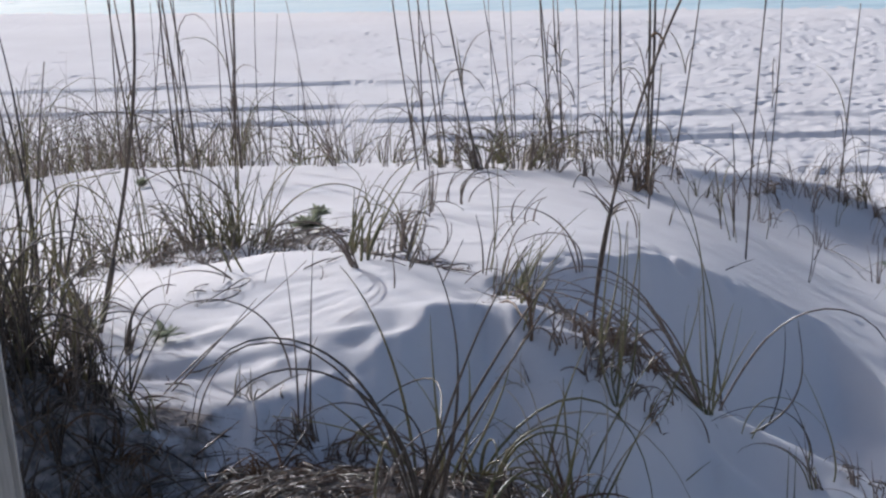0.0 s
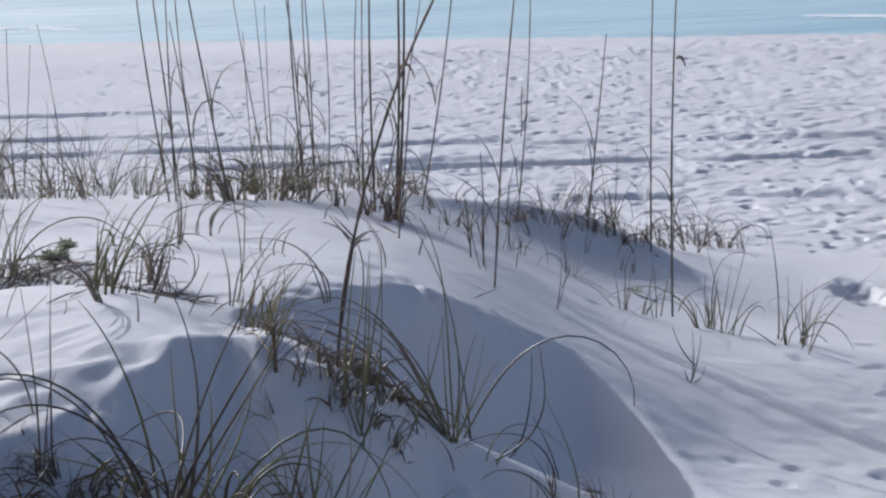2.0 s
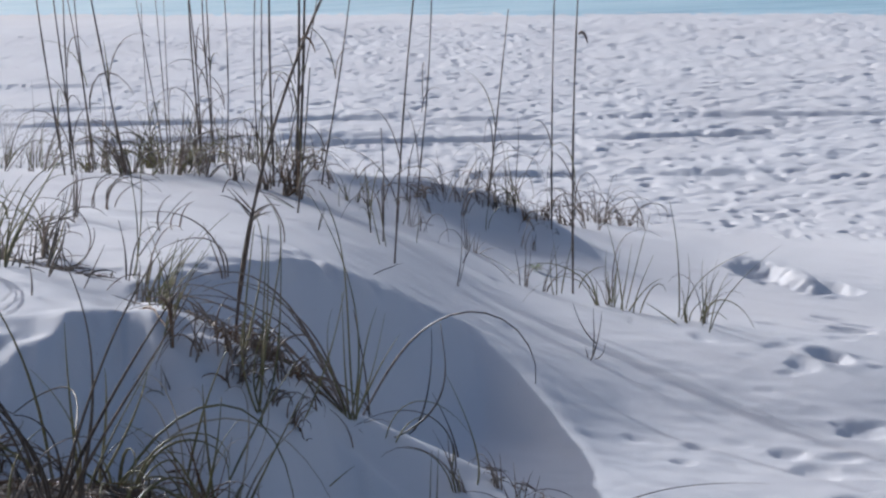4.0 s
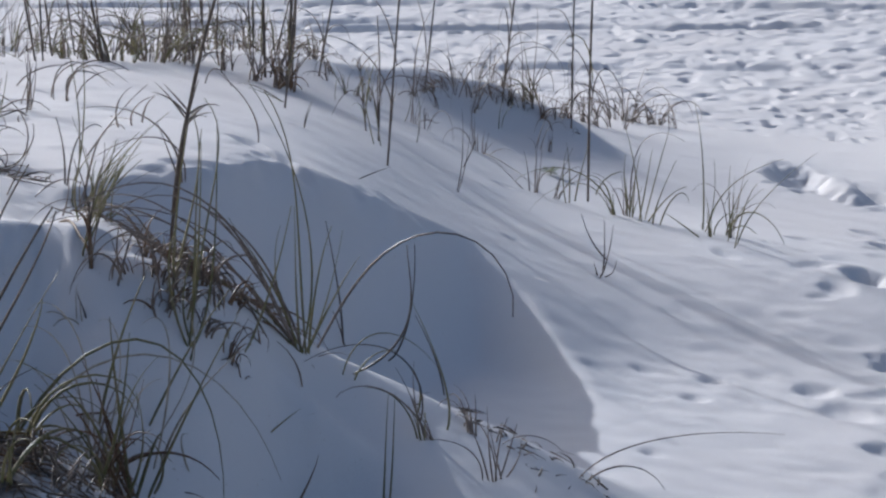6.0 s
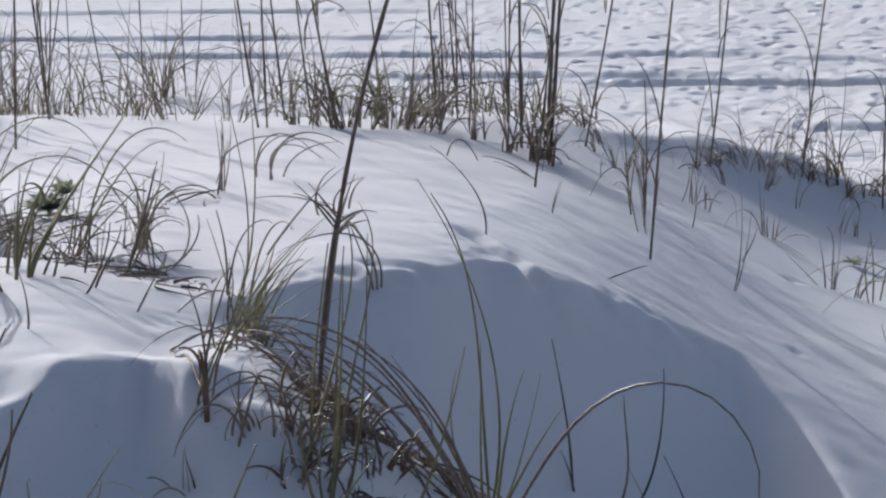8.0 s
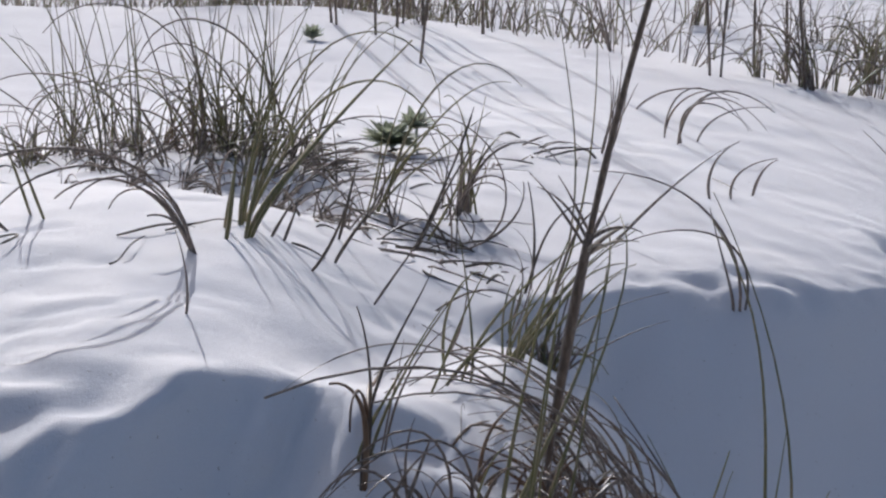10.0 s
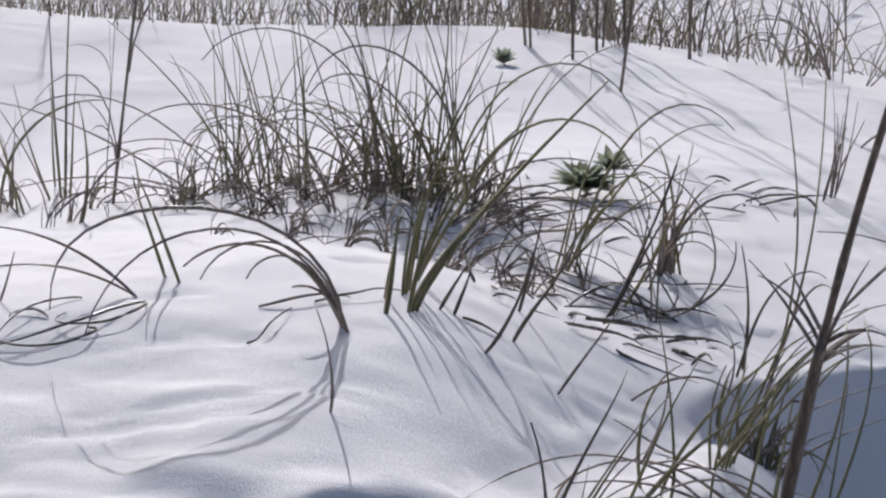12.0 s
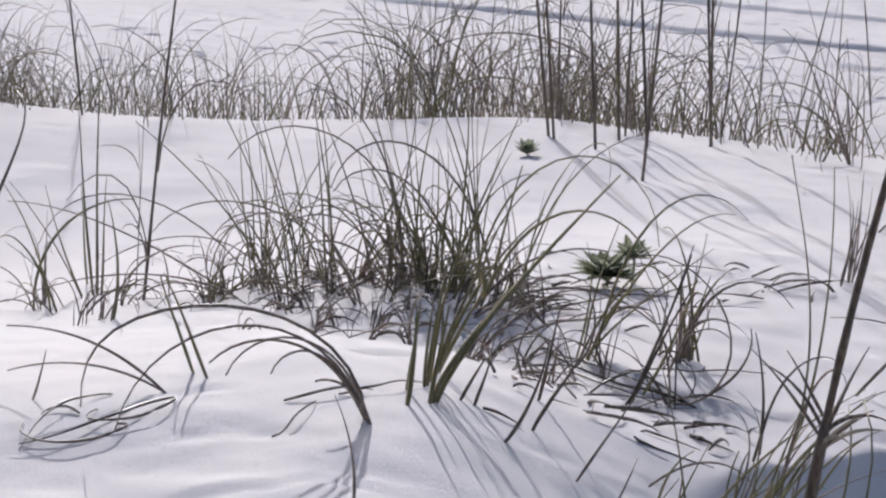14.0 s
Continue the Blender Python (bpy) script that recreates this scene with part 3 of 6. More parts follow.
for row in [
    (-0.776, 8.541, -0.103, -0.005, 1.196, 0.0030),
    (-0.750, 8.554, 0.014, 0.001, 1.200, 0.0026),
    (-0.540, 8.661, -0.177, -0.004, 1.288, 0.0032),
    (-0.411, 14.683, -0.170, -0.001, 1.289, 0.0032),
    (-0.392, 14.797, -0.051, -0.000, 1.299, 0.0028),
    (-0.376, 14.914, -0.001, -0.000, 1.200, 0.0026),
    (-0.230, 8.945, -0.018, 0.000, 1.300, 0.0032),
    (-0.174, 9.137, -0.013, 0.000, 1.200, 0.0028),
    (-0.184, 9.277, -0.023, 0.000, 1.300, 0.0026),
    (-0.130, 9.007, 0.006, -0.000, 1.000, 0.0022),
    (0.008, 8.744, 0.046, -0.002, 1.199, 0.0026),
    (0.052, 8.713, 0.042, -0.002, 1.399, 0.0042),
    (0.133, 8.592, 0.047, -0.002, 1.399, 0.0050),
    (0.107, 7.958, 0.064, -0.003, 0.546, 0.0030)]:
    sea_oat(*row)
for row in [
    (0.256, 8.903, 0.196, -0.012, 1.184, 0.0028),
    (0.429, 7.540, 0.136, -0.012, 1.293, 0.0030),
    (0.679, 9.139, 0.095, -0.010, 1.196, 0.0026),
    (1.004, 9.292, 0.104, -0.014, 0.857, 0.0030),
    (1.279, 9.256, 0.038, -0.006, 1.299, 0.0030),
    (0.069, 8.728, 0.223, -0.009, 0.975, 0.0024),
    (-3.224, 15.073, -0.024, -0.004, 1.200, 0.0030),
    (-2.818, 15.091, 0.007, 0.001, 1.100, 0.0024),
    (-2.583, 14.982, -0.193, -0.027, 1.285, 0.0034),
    (-1.708, 8.890, -0.155, -0.021, 1.291, 0.0034),
    (-2.372, 15.100, 0.000, 0.000, 1.200, 0.0030),
    (-2.130, 15.160, 0.019, 0.002, 1.100, 0.0030),
    (-2.065, 15.094, 0.110, 0.012, 0.994, 0.0026),
    (-1.819, 15.459, -0.113, -0.010, 1.094, 0.0028)]:
    sea_oat(*row)
for row in [
    (-1.970, 6.716, 0.078, 0.016, 0.730, 0.0026),
    (-3.766, 9.265, -0.115, -0.075, 1.091, 0.0030),
    (-1.913, 8.719, -0.133, -0.052, 1.191, 0.0032),
    (-2.080, 9.175, 0.005, 0.002, 1.000, 0.0026),
    (-1.748, 8.606, -0.028, -0.011, 1.200, 0.0034),
    (-1.759, 8.808, -0.105, -0.038, 1.295, 0.0036),
    (-1.771, 8.889, -0.023, -0.008, 1.100, 0.0026),
    (-1.478, 8.210, 0.044, 0.015, 1.199, 0.0032),
    (-1.529, 8.898, -0.053, -0.017, 1.099, 0.0026),
    (-2.824, 14.311, 0.201, 0.056, 1.182, 0.0032),
    (-4.673, 14.029, 0.001, 0.001, 0.800, 0.0026),
    (-4.409, 14.106, 0.045, 0.019, 0.899, 0.0030),
    (-4.254, 14.105, -0.069, -0.029, 0.796, 0.0022),
    (-1.613, 9.255, 0.038, 0.012, 0.899, 0.0024)]:
    sea_oat(*row)
for row in [
    (-1.938, 8.748, -0.095, -0.034, 1.095, 0.0034),
    (-1.534, 8.928, -0.062, -0.018, 0.998, 0.0030),
    (-0.755, 9.037, -0.084, -0.014, 1.097, 0.0030),
    (-0.674, 9.125, -0.059, -0.009, 1.098, 0.0026),
    (-0.862, 14.102, -0.113, -0.012, 1.195, 0.0044),
    (-0.230, 9.271, -0.068, -0.006, 1.098, 0.0028),
    (-0.485, 14.210, -0.034, -0.003, 1.099, 0.0026),
    (0.003, 8.987, 0.035, 0.002, 0.999, 0.0024),
    (0.387, 8.040, -0.017, -0.000, 0.255, 0.0022),
    (0.422, 7.930, 0.005, 0.000, 0.432, 0.0024)]:
    sea_oat(*row)
hooked_leaf(sea_oat(0.143, 8.616, 0.068, -0.003, 1.398, 0.0050), 0.068, -0.003, 1.398, 0.441, 0.058, 0.045)
hooked_leaf(sea_oat(1.178, 8.125, 0.047, -0.008, 1.399, 0.0036), 0.047, -0.008, 1.399, 0.724, 0.030, 0.030)

bowed_stalk("thick leaning dry sea oat stalk rising from the hollow", -0.212, 5.060, -1.02, 1.164, 0.15, 0.60, 0.81, 0.0044, (0.16, 0.36), 9)
grass("sea_oat_shoots", "upright green sea oat shoots in white sand", -2.167, 6.851, GREEN, 0.0051, [
    (-0.009, 0.003, 0.000, -0.031, 0.018, 0.196, -0.064, 0.043, 0.376),
    (0.002, 0.001, 0.000, -0.021, 0.037, 0.194, -0.043, 0.085, 0.500),
    (0.001, 0.020, 0.000, 0.004, 0.003, 0.118, 0.009, 0.008, 0.247),
    (-0.135, 0.177, 0.000, 0.001, -0.014, 0.108, 0.002, -0.032, 0.221),
    (0.063, -0.258, 0.000, -0.007, -0.044, 0.136, -0.036, -0.112, 0.276),
    (0.096, -0.288, 0.000, -0.040, -0.033, 0.121, -0.080, -0.068, 0.151),
    (0.359, -0.504, 0.000, 0.010, -0.000, 0.107, -0.002, -0.015, 0.220),
    (-0.036, -0.169, 0.000, 0.065, 0.004, 0.168, 0.204, 0.049, 0.232),
    (-0.019, -0.023, 0.000, -0.008, -0.039, 0.084, -0.025, -0.092, 0.242)])
grass("dry_stem_plant", "brittle dry grass stem with crooked side leaves", -2.134, 6.950, STALK, 0.0020, [
    (0.013, -0.020, 0.000, -0.019, 0.044, 0.159, -0.050, 0.092, 0.332),
    (0.005, 0.003, 0.250, -0.026, -0.012, 0.042, -0.077, -0.038, 0.043),
    (0.003, 0.002, 0.134, -0.014, -0.016, 0.035, -0.045, -0.043, 0.069),
    (0.004, 0.002, 0.131, 0.009, -0.002, 0.085, 0.025, -0.003, 0.400)])
grass("pale_sprout", "single pale curved grass blade in white sand", -0.712, 5.102, DRY, 0.0031, [
    (0.002, -0.004, 0.000, 0.002, -0.010, 0.055, -0.011, -0.030, 0.129)])
grass("green_shoot_tuft", "tuft of broad green sea oat shoots", -0.859, 5.633, GREEN, 0.0039, [
    (0.009, -0.101, 0.000, 0.010, -0.002, 0.064, 0.019, -0.006, 0.126),
    (0.014, -0.049, 0.000, 0.002, 0.019, 0.092, 0.010, 0.044, 0.187),
    (0.011, -0.025, 0.000, 0.027, 0.003, 0.084, 0.060, 0.008, 0.156),
    (-0.012, 0.045, 0.000, 0.047, -0.001, 0.096, 0.112, 0.002, 0.197),
    (0.015, -0.061, 0.000, -0.000, 0.008, 0.063, 0.004, 0.020, 0.133),
    (0.008, -0.026, 0.000, 0.018, 0.005, 0.128, 0.054, 0.017, 0.221),
    (-0.009, 0.030, 0.000, 0.044, 0.042, 0.124, 0.107, 0.098, 0.214),
    (0.059, 0.026, 0.125, -0.009, -0.008, 0.043, -0.037, -0.025, 0.042)])
grass("green_straw_tuft", "green and straw grass blades leaning over the hollow", -0.432, 5.832, GREEN, 0.0031, [
    (-0.029, -0.111, 0.000, 0.002, 0.009, 0.052, 0.011, 0.022, 0.081),
    (-0.015, -0.082, 0.000, 0.059, 0.010, 0.111, 0.157, 0.029, 0.212),
    (-0.004, -0.065, 0.000, 0.071, 0.023, 0.102, 0.140, 0.047, 0.160),
    (-0.004, -0.013, 0.000, 0.036, 0.009, 0.122, 0.115, 0.029, 0.175),
    (-0.006, 0.033, 0.000, 0.002, 0.018, 0.076, 0.023, 0.045, 0.120),
    (0.007, 0.004, 0.000, 0.060, 0.007, 0.119, 0.103, 0.006, 0.172),
    (-0.009, -0.065, 0.000, -0.006, -0.005, 0.063, 0.003, -0.006, 0.111)])
grass("dry_sprig", "thin dry branched sprig in white sand", -0.685, 7.152, DRY, 0.0021, [
    (0.000, -0.021, 0.000, 0.006, -0.027, 0.111, 0.002, -0.062, 0.213),
    (0.008, -0.019, 0.000, 0.018, 0.000, 0.086, 0.027, -0.002, 0.184),
    (-0.006, 0.019, 0.000, 0.007, 0.009, 0.109, 0.007, 0.019, 0.205),
    (-0.034, 0.134, 0.000, 0.031, 0.024, 0.089, 0.040, 0.046, 0.120)])
grass("straw_arches", "thick mass of arching straw grass over the spur", -0.249, 5.135, DRY, 0.0034, [
    (-0.105, 0.181, 0.000, -0.077, -0.177, 0.095, -0.150, -0.388, 0.085),
    (-0.061, 0.275, 0.000, -0.095, -0.108, 0.106, -0.169, -0.228, 0.100),
    (-0.026, 0.388, 0.000, -0.047, -0.197, 0.169, -0.097, -0.437, 0.191),
    (0.043, 0.442, 0.000, -0.055, -0.132, 0.178, -0.158, -0.301, 0.252),
    (0.050, 0.318, 0.000, -0.054, -0.168, 0.169, -0.133, -0.376, 0.238),
    (0.002, 0.174, 0.000, -0.089, -0.030, 0.112, -0.236, -0.078, 0.124),
    (0.018, 0.354, 0.000, -0.083, -0.143, 0.208, -0.199, -0.321, 0.213),
    (-0.005, 0.257, 0.000, -0.042, -0.086, 0.096, -0.099, -0.193, 0.144),
    (0.050, 0.152, 0.000, -0.050, -0.138, 0.139, -0.075, -0.297, 0.170),
    (-0.002, 0.109, 0.000, -0.069, -0.106, 0.128, -0.155, -0.235, 0.138)])
grass("grey_arches", "pale grey arching grass blades", -0.311, 4.804, DRY, 0.0028, [
    (0.072, 0.040, 0.000, -0.040, -0.024, 0.105, -0.168, -0.079, 0.004),
    (0.010, 0.008, 0.000, -0.052, -0.025, 0.062, -0.106, -0.053, -0.015),
    (0.055, 0.026, 0.000, -0.041, -0.015, 0.114, -0.137, -0.049, 0.024),
    (0.005, 0.026, 0.000, -0.002, -0.014, 0.065, 0.011, -0.026, 0.115),
    (-0.010, 0.009, 0.000, 0.018, -0.008, 0.057, 0.060, -0.012, 0.104),
    (0.002, -0.005, 0.000, 0.026, -0.001, 0.088, 0.036, -0.009, 0.117)])
grass("green_tuft", "tuft of green and straw blades at the hollow's edge", -0.392, 5.512, GREEN, 0.0025, [
    (0.046, -0.196, 0.000, 0.009, -0.005, 0.089, 0.032, -0.007, 0.170),
    (0.006, -0.019, 0.000, 0.025, 0.028, 0.071, 0.081, 0.070, 0.133),
    (0.005, 0.017, 0.000, 0.031, 0.032, 0.064, 0.106, 0.082, 0.159),
    (0.001, -0.008, 0.000, -0.005, -0.002, 0.063, 0.001, -0.001, 0.107),
    (-0.002, 0.059, 0.000, 0.044, 0.010, 0.102, 0.137, 0.033, 0.214),
    (0.006, -0.003, 0.000, 0.018, 0.011, 0.060, 0.056, 0.030, 0.109),
    (-0.001, 0.044, 0.000, -0.000, 0.019, 0.075, 0.048, 0.057, 0.170),
    (0.002, -0.031, 0.000, 0.020, 0.002, 0.035, 0.046, 0.004, 0.085),
    (-0.000, 0.028, 0.000, 0.049, 0.026, 0.082, 0.064, 0.045, 0.115),
    (0.000, 0.012, 0.000, 0.016, 0.003, 0.034, 0.043, 0.008, 0.069)])
grass("low_dry_leaves", "low arching dry grass leaves on the dune top", -0.589, 7.369, DRY, 0.0035, [
    (-0.048, 0.072, 0.000, 0.037, 0.013, 0.083, 0.121, 0.037, 0.100),
    (0.011, -0.022, 0.000, 0.027, 0.022, 0.088, 0.137, 0.065, 0.033),
    (0.004, -0.016, 0.000, 0.064, 0.005, 0.117, 0.198, 0.024, 0.085),
    (-0.179, 0.332, 0.000, 0.097, 0.015, 0.057, 0.233, 0.037, 0.043),
    (0.032, 0.044, 0.000, 0.051, 0.007, 0.066, 0.152, 0.024, 0.089),
    (0.228, -0.523, 0.000, 0.013, 0.009, 0.054, 0.077, 0.028, 0.086),
    (0.255, -0.445, 0.000, 0.014, 0.009, 0.049, 0.039, 0.022, 0.072),
    (0.189, -0.539, 0.000, -0.000, 0.015, 0.067, 0.042, 0.043, 0.110)])
grass("sand_arches", "thin grass blades arching across the dune top", -0.208, 6.212, DRY, 0.0033, [
    (0.003, -0.004, 0.000, -0.069, -0.024, 0.171, -0.253, -0.073, 0.222),
    (0.011, 0.002, 0.000, -0.061, 0.003, 0.120, -0.238, -0.013, 0.075),
    (-0.007, -0.010, 0.000, -0.014, -0.011, 0.067, -0.049, -0.027, 0.176),
    (-0.256, 0.141, 0.000, 0.093, 0.047, 0.113, 0.171, 0.095, 0.178)])
grass("dry_twig", "thin dry twigs standing in the sand", -0.690, 7.137, DRY, 0.0023, [
    (0.010, -0.014, 0.000, 0.006, -0.011, 0.093, 0.014, -0.023, 0.164),
    (0.014, -0.009, 0.000, 0.003, 0.021, 0.098, -0.006, 0.043, 0.186)])
grass("tall_green_tuft", "tall green grass tuft on the sandy spur", -0.162, 4.742, GREEN, 0.0033, [
    (-0.002, 0.000, 0.000, 0.024, 0.002, 0.204, 0.042, 0.004, 0.427),
    (0.004, -0.000, 0.000, 0.051, 0.032, 0.177, 0.067, 0.069, 0.467),
    (-0.007, -0.005, 0.000, -0.032, 0.001, 0.157, 0.002, 0.006, 0.268),
    (0.005, 0.005, 0.000, -0.015, -0.013, 0.125, 0.035, -0.025, 0.250),
    (-0.006, 0.052, 0.000, 0.018, 0.001, 0.084, 0.028, 0.001, 0.209),
    (0.000, -0.029, 0.000, 0.004, -0.005, 0.022, 0.007, -0.011, 0.045)])
grass("branched_plant", "tall green stemmed grass plant at the spur's edge", 0.076, 5.011, GREEN, 0.0030, [
    (-0.002, -0.004, 0.000, 0.018, 0.004, 0.308, -0.100, 0.010, 0.612),
    (-0.013, -0.009, 0.000, -0.040, 0.006, 0.125, -0.141, 0.013, 0.302),
    (0.006, 0.008, 0.000, 0.048, -0.001, 0.109, 0.088, -0.002, 0.275),
    (-0.007, -0.007, 0.000, -0.057, 0.014, 0.074, -0.108, 0.014, 0.172),
    (0.003, 0.004, 0.000, -0.055, -0.020, 0.162, -0.046, -0.044, 0.301),
    (0.011, 0.016, 0.000, 0.065, 0.003, 0.127, 0.121, 0.007, 0.213),
    (-0.018, -0.007, 0.000, -0.098, -0.030, 0.111, -0.214, 0.031, 0.204),
    (0.014, 0.015, 0.000, 0.019, -0.025, 0.162, 0.059, -0.055, 0.301),
    (-0.004, -0.004, 0.000, -0.005, 0.044, 0.142, -0.006, 0.097, 0.306)])
grass("blond_tuft", "blond and green grass tuft on the spur's crest", -0.388, 5.264, GREEN, 0.0028, [
    (0.006, -0.396, 0.000, 0.025, -0.013, 0.071, 0.103, -0.024, 0.218),
    (0.015, -0.383, 0.000, 0.043, -0.027, 0.111, 0.127, -0.056, 0.250),
    (0.002, -0.131, 0.000, 0.038, -0.013, 0.103, 0.076, -0.029, 0.194),
    (0.000, 0.000, 0.000, 0.060, 0.021, 0.120, 0.186, 0.051, 0.236),
    (-0.030, 0.021, 0.000, -0.001, -0.000, 0.093, 0.035, 0.004, 0.148),
    (0.011, 0.005, 0.000, -0.007, 0.003, 0.092, -0.045, 0.003, 0.241),
    (0.001, -0.067, 0.000, 0.053, 0.003, 0.072, 0.121, 0.007, 0.137),
    (0.021, -0.382, 0.000, -0.008, -0.006, 0.034, 0.020, -0.010, 0.087)])
grass("dune_top_clump", "green and dry grass tuft on the sunlit dune top", -0.877, 6.252, GREEN, 0.0028, [
    (-0.008, 0.011, 0.000, 0.022, 0.003, 0.142, 0.054, 0.008, 0.236),
    (-0.016, 0.018, 0.000, 0.078, 0.037, 0.147, 0.133, 0.076, 0.138),
    (0.016, -0.013, 0.000, 0.040, -0.016, 0.065, 0.196, -0.017, 0.212),
    (0.000, 0.000, 0.000, 0.107, 0.040, 0.190, 0.213, 0.084, 0.248),
    (-0.026, 0.033, 0.000, 0.022, -0.009, 0.113, 0.017, -0.026, 0.199),
    (0.008, -0.007, 0.000, 0.075, 0.002, 0.129, 0.124, -0.002, 0.032),
    (0.147, -0.135, 0.000, 0.053, -0.005, 0.115, 0.089, -0.016, 0.263),
    (0.022, -0.011, 0.000, 0.099, -0.022, 0.249, 0.248, -0.044, 0.262)])
grass("low_dry_leaves", "low arching dry grass leaves on the dune top", -0.575, 7.360, DRY, 0.0028, [
    (-0.052, 0.036, 0.000, 0.052, 0.027, 0.113, 0.175, 0.066, 0.023),
    (-0.005, -0.037, 0.000, 0.061, -0.001, 0.109, 0.187, 0.003, 0.054),
    (-0.110, -0.275, 0.000, 0.017, -0.013, 0.100, 0.015, -0.031, 0.173),
    (-0.110, -0.275, 0.000, 0.012, -0.019, 0.054, 0.041, -0.040, 0.151),
    (0.410, 0.915, 0.000, 0.074, 0.002, 0.020, 0.159, 0.005, -0.236),
    (0.581, -0.456, 0.000, -0.027, -0.020, 0.120, -0.128, -0.046, 0.234),
    (0.736, 0.226, 0.000, 0.009, -0.002, 0.043, 0.024, -0.005, 0.086),
    (0.674, 0.779, 0.000, -0.080, 0.005, 0.053, -0.152, 0.011, 0.068)])
grass("dry_clump", "dry grass clump at the foot of the spur", 0.481, 4.818, DRY, 0.0022, [
    (-0.007, -0.015, 0.000, -0.007, 0.019, 0.087, -0.010, 0.042, 0.160),
    (-0.001, -0.008, 0.000, 0.009, -0.012, 0.097, 0.026, -0.027, 0.154),
    (0.013, 0.022, 0.000, 0.026, 0.001, 0.086, 0.039, 0.004, 0.124),
    (-0.017, -0.017, 0.000, -0.023, 0.019, 0.085, -0.046, 0.041, 0.119),
    (0.003, 0.003, 0.000, -0.032, -0.016, 0.124, -0.097, -0.032, 0.171),
    (0.016, 0.022, 0.000, -0.013, 0.014, 0.058, -0.024, 0.031, 0.120),
    (0.030, 0.052, 0.000, 0.025, -0.006, 0.044, 0.031, -0.010, 0.086),
    (-0.031, -0.026, 0.000, -0.036, 0.017, 0.070, -0.135, 0.044, 0.079)])
grass("green_shoots", "upright green grass blades on the spur", 0.234, 4.632, GREEN, 0.0027, [
    (0.002, -0.001, 0.000, 0.011, -0.014, 0.155, 0.018, -0.031, 0.285),
    (-0.008, -0.003, 0.000, 0.005, 0.009, 0.131, 0.018, 0.020, 0.273),
    (0.159, 0.366, 0.000, -0.007, 0.001, 0.125, -0.078, 0.009, 0.301),
    (0.096, 0.395, 0.000, 0.005, -0.011, 0.054, -0.009, -0.023, 0.106),
    (-0.070, 0.397, 0.000, 0.094, 0.010, 0.091, 0.222, 0.021, -0.012),
    (-0.044, 0.400, 0.000, 0.041, 0.007, 0.051, 0.094, 0.016, 0.060),
    (-0.235, 0.103, 0.000, 0.031, -0.001, 0.025, 0.062, -0.003, 0.049)])
grass("fallen_shoot", "long dead grass blade lying over the sand", 0.712, 5.149, DRY, 0.0025, [
    (0.000, 0.000, 0.000, 0.171, -0.042, 0.101, 0.458, -0.106, 0.123),
    (0.018, 0.006, 0.000, 0.102, 0.005, 0.032, 0.188, 0.018, -0.034)])
grass("shaded_clump", "tall green and dry grass clump in shade", -0.296, 4.355, GREEN, 0.0039, [
    (-0.034, -0.113, 0.000, 0.044, -0.008, 0.131, 0.070, -0.020, 0.302),
    (-0.006, 0.006, 0.000, 0.017, 0.031, 0.156, 0.088, 0.070, 0.261),
    (0.061, 0.058, 0.000, 0.019, -0.002, 0.063, -0.013, -0.006, 0.120),
    (-0.022, -0.014, 0.000, -0.045, -0.011, 0.124, -0.128, -0.025, 0.237),
    (0.006, 0.004, 0.000, 0.038, -0.007, 0.102, 0.031, -0.017, 0.224),
    (-0.223, 0.124, 0.000, 0.284, -0.030, 0.225, 0.420, -0.084, -0.100),
    (-0.011, -0.015, 0.000, -0.043, -0.022, 0.180, -0.168, -0.051, 0.298),
    (0.017, 0.012, 0.000, -0.013, -0.028, 0.229, -0.023, -0.061, 0.389),
    (0.050, 0.044, 0.000, 0.086, -0.048, 0.191, 0.191, -0.106, 0.402),
    (-0.028, -0.146, 0.000, -0.056, 0.001, 0.095, -0.216, -0.003, 0.125),
    (0.028, 0.029, 0.000, 0.038, -0.001, 0.107, 0.050, -0.003, 0.125)])
grass("slope_shoots", "green sea oat shoots on the sunlit slope", 1.338, 7.879, GREEN, 0.0030, [
    (-0.016, -0.034, 0.000, -0.029, -0.039, 0.186, -0.074, -0.086, 0.357),
    (0.007, 0.027, 0.000, 0.039, -0.044, 0.198, 0.079, -0.096, 0.389),
    (0.011, -0.019, 0.000, 0.068, 0.008, 0.081, 0.137, 0.020, 0.115),
    (0.043, -0.067, 0.000, 0.051, -0.023, 0.110, 0.091, -0.046, 0.089),
    (-0.021, -0.016, 0.000, 0.021, -0.013, 0.134, 0.041, -0.027, 0.258),
    (-0.025, 0.146, 0.000, -0.016, 0.029, 0.099, -0.008, 0.059, 0.197),
    (0.020, -0.058, 0.000, 0.014, -0.028, 0.088, 0.065, -0.068, 0.237)])
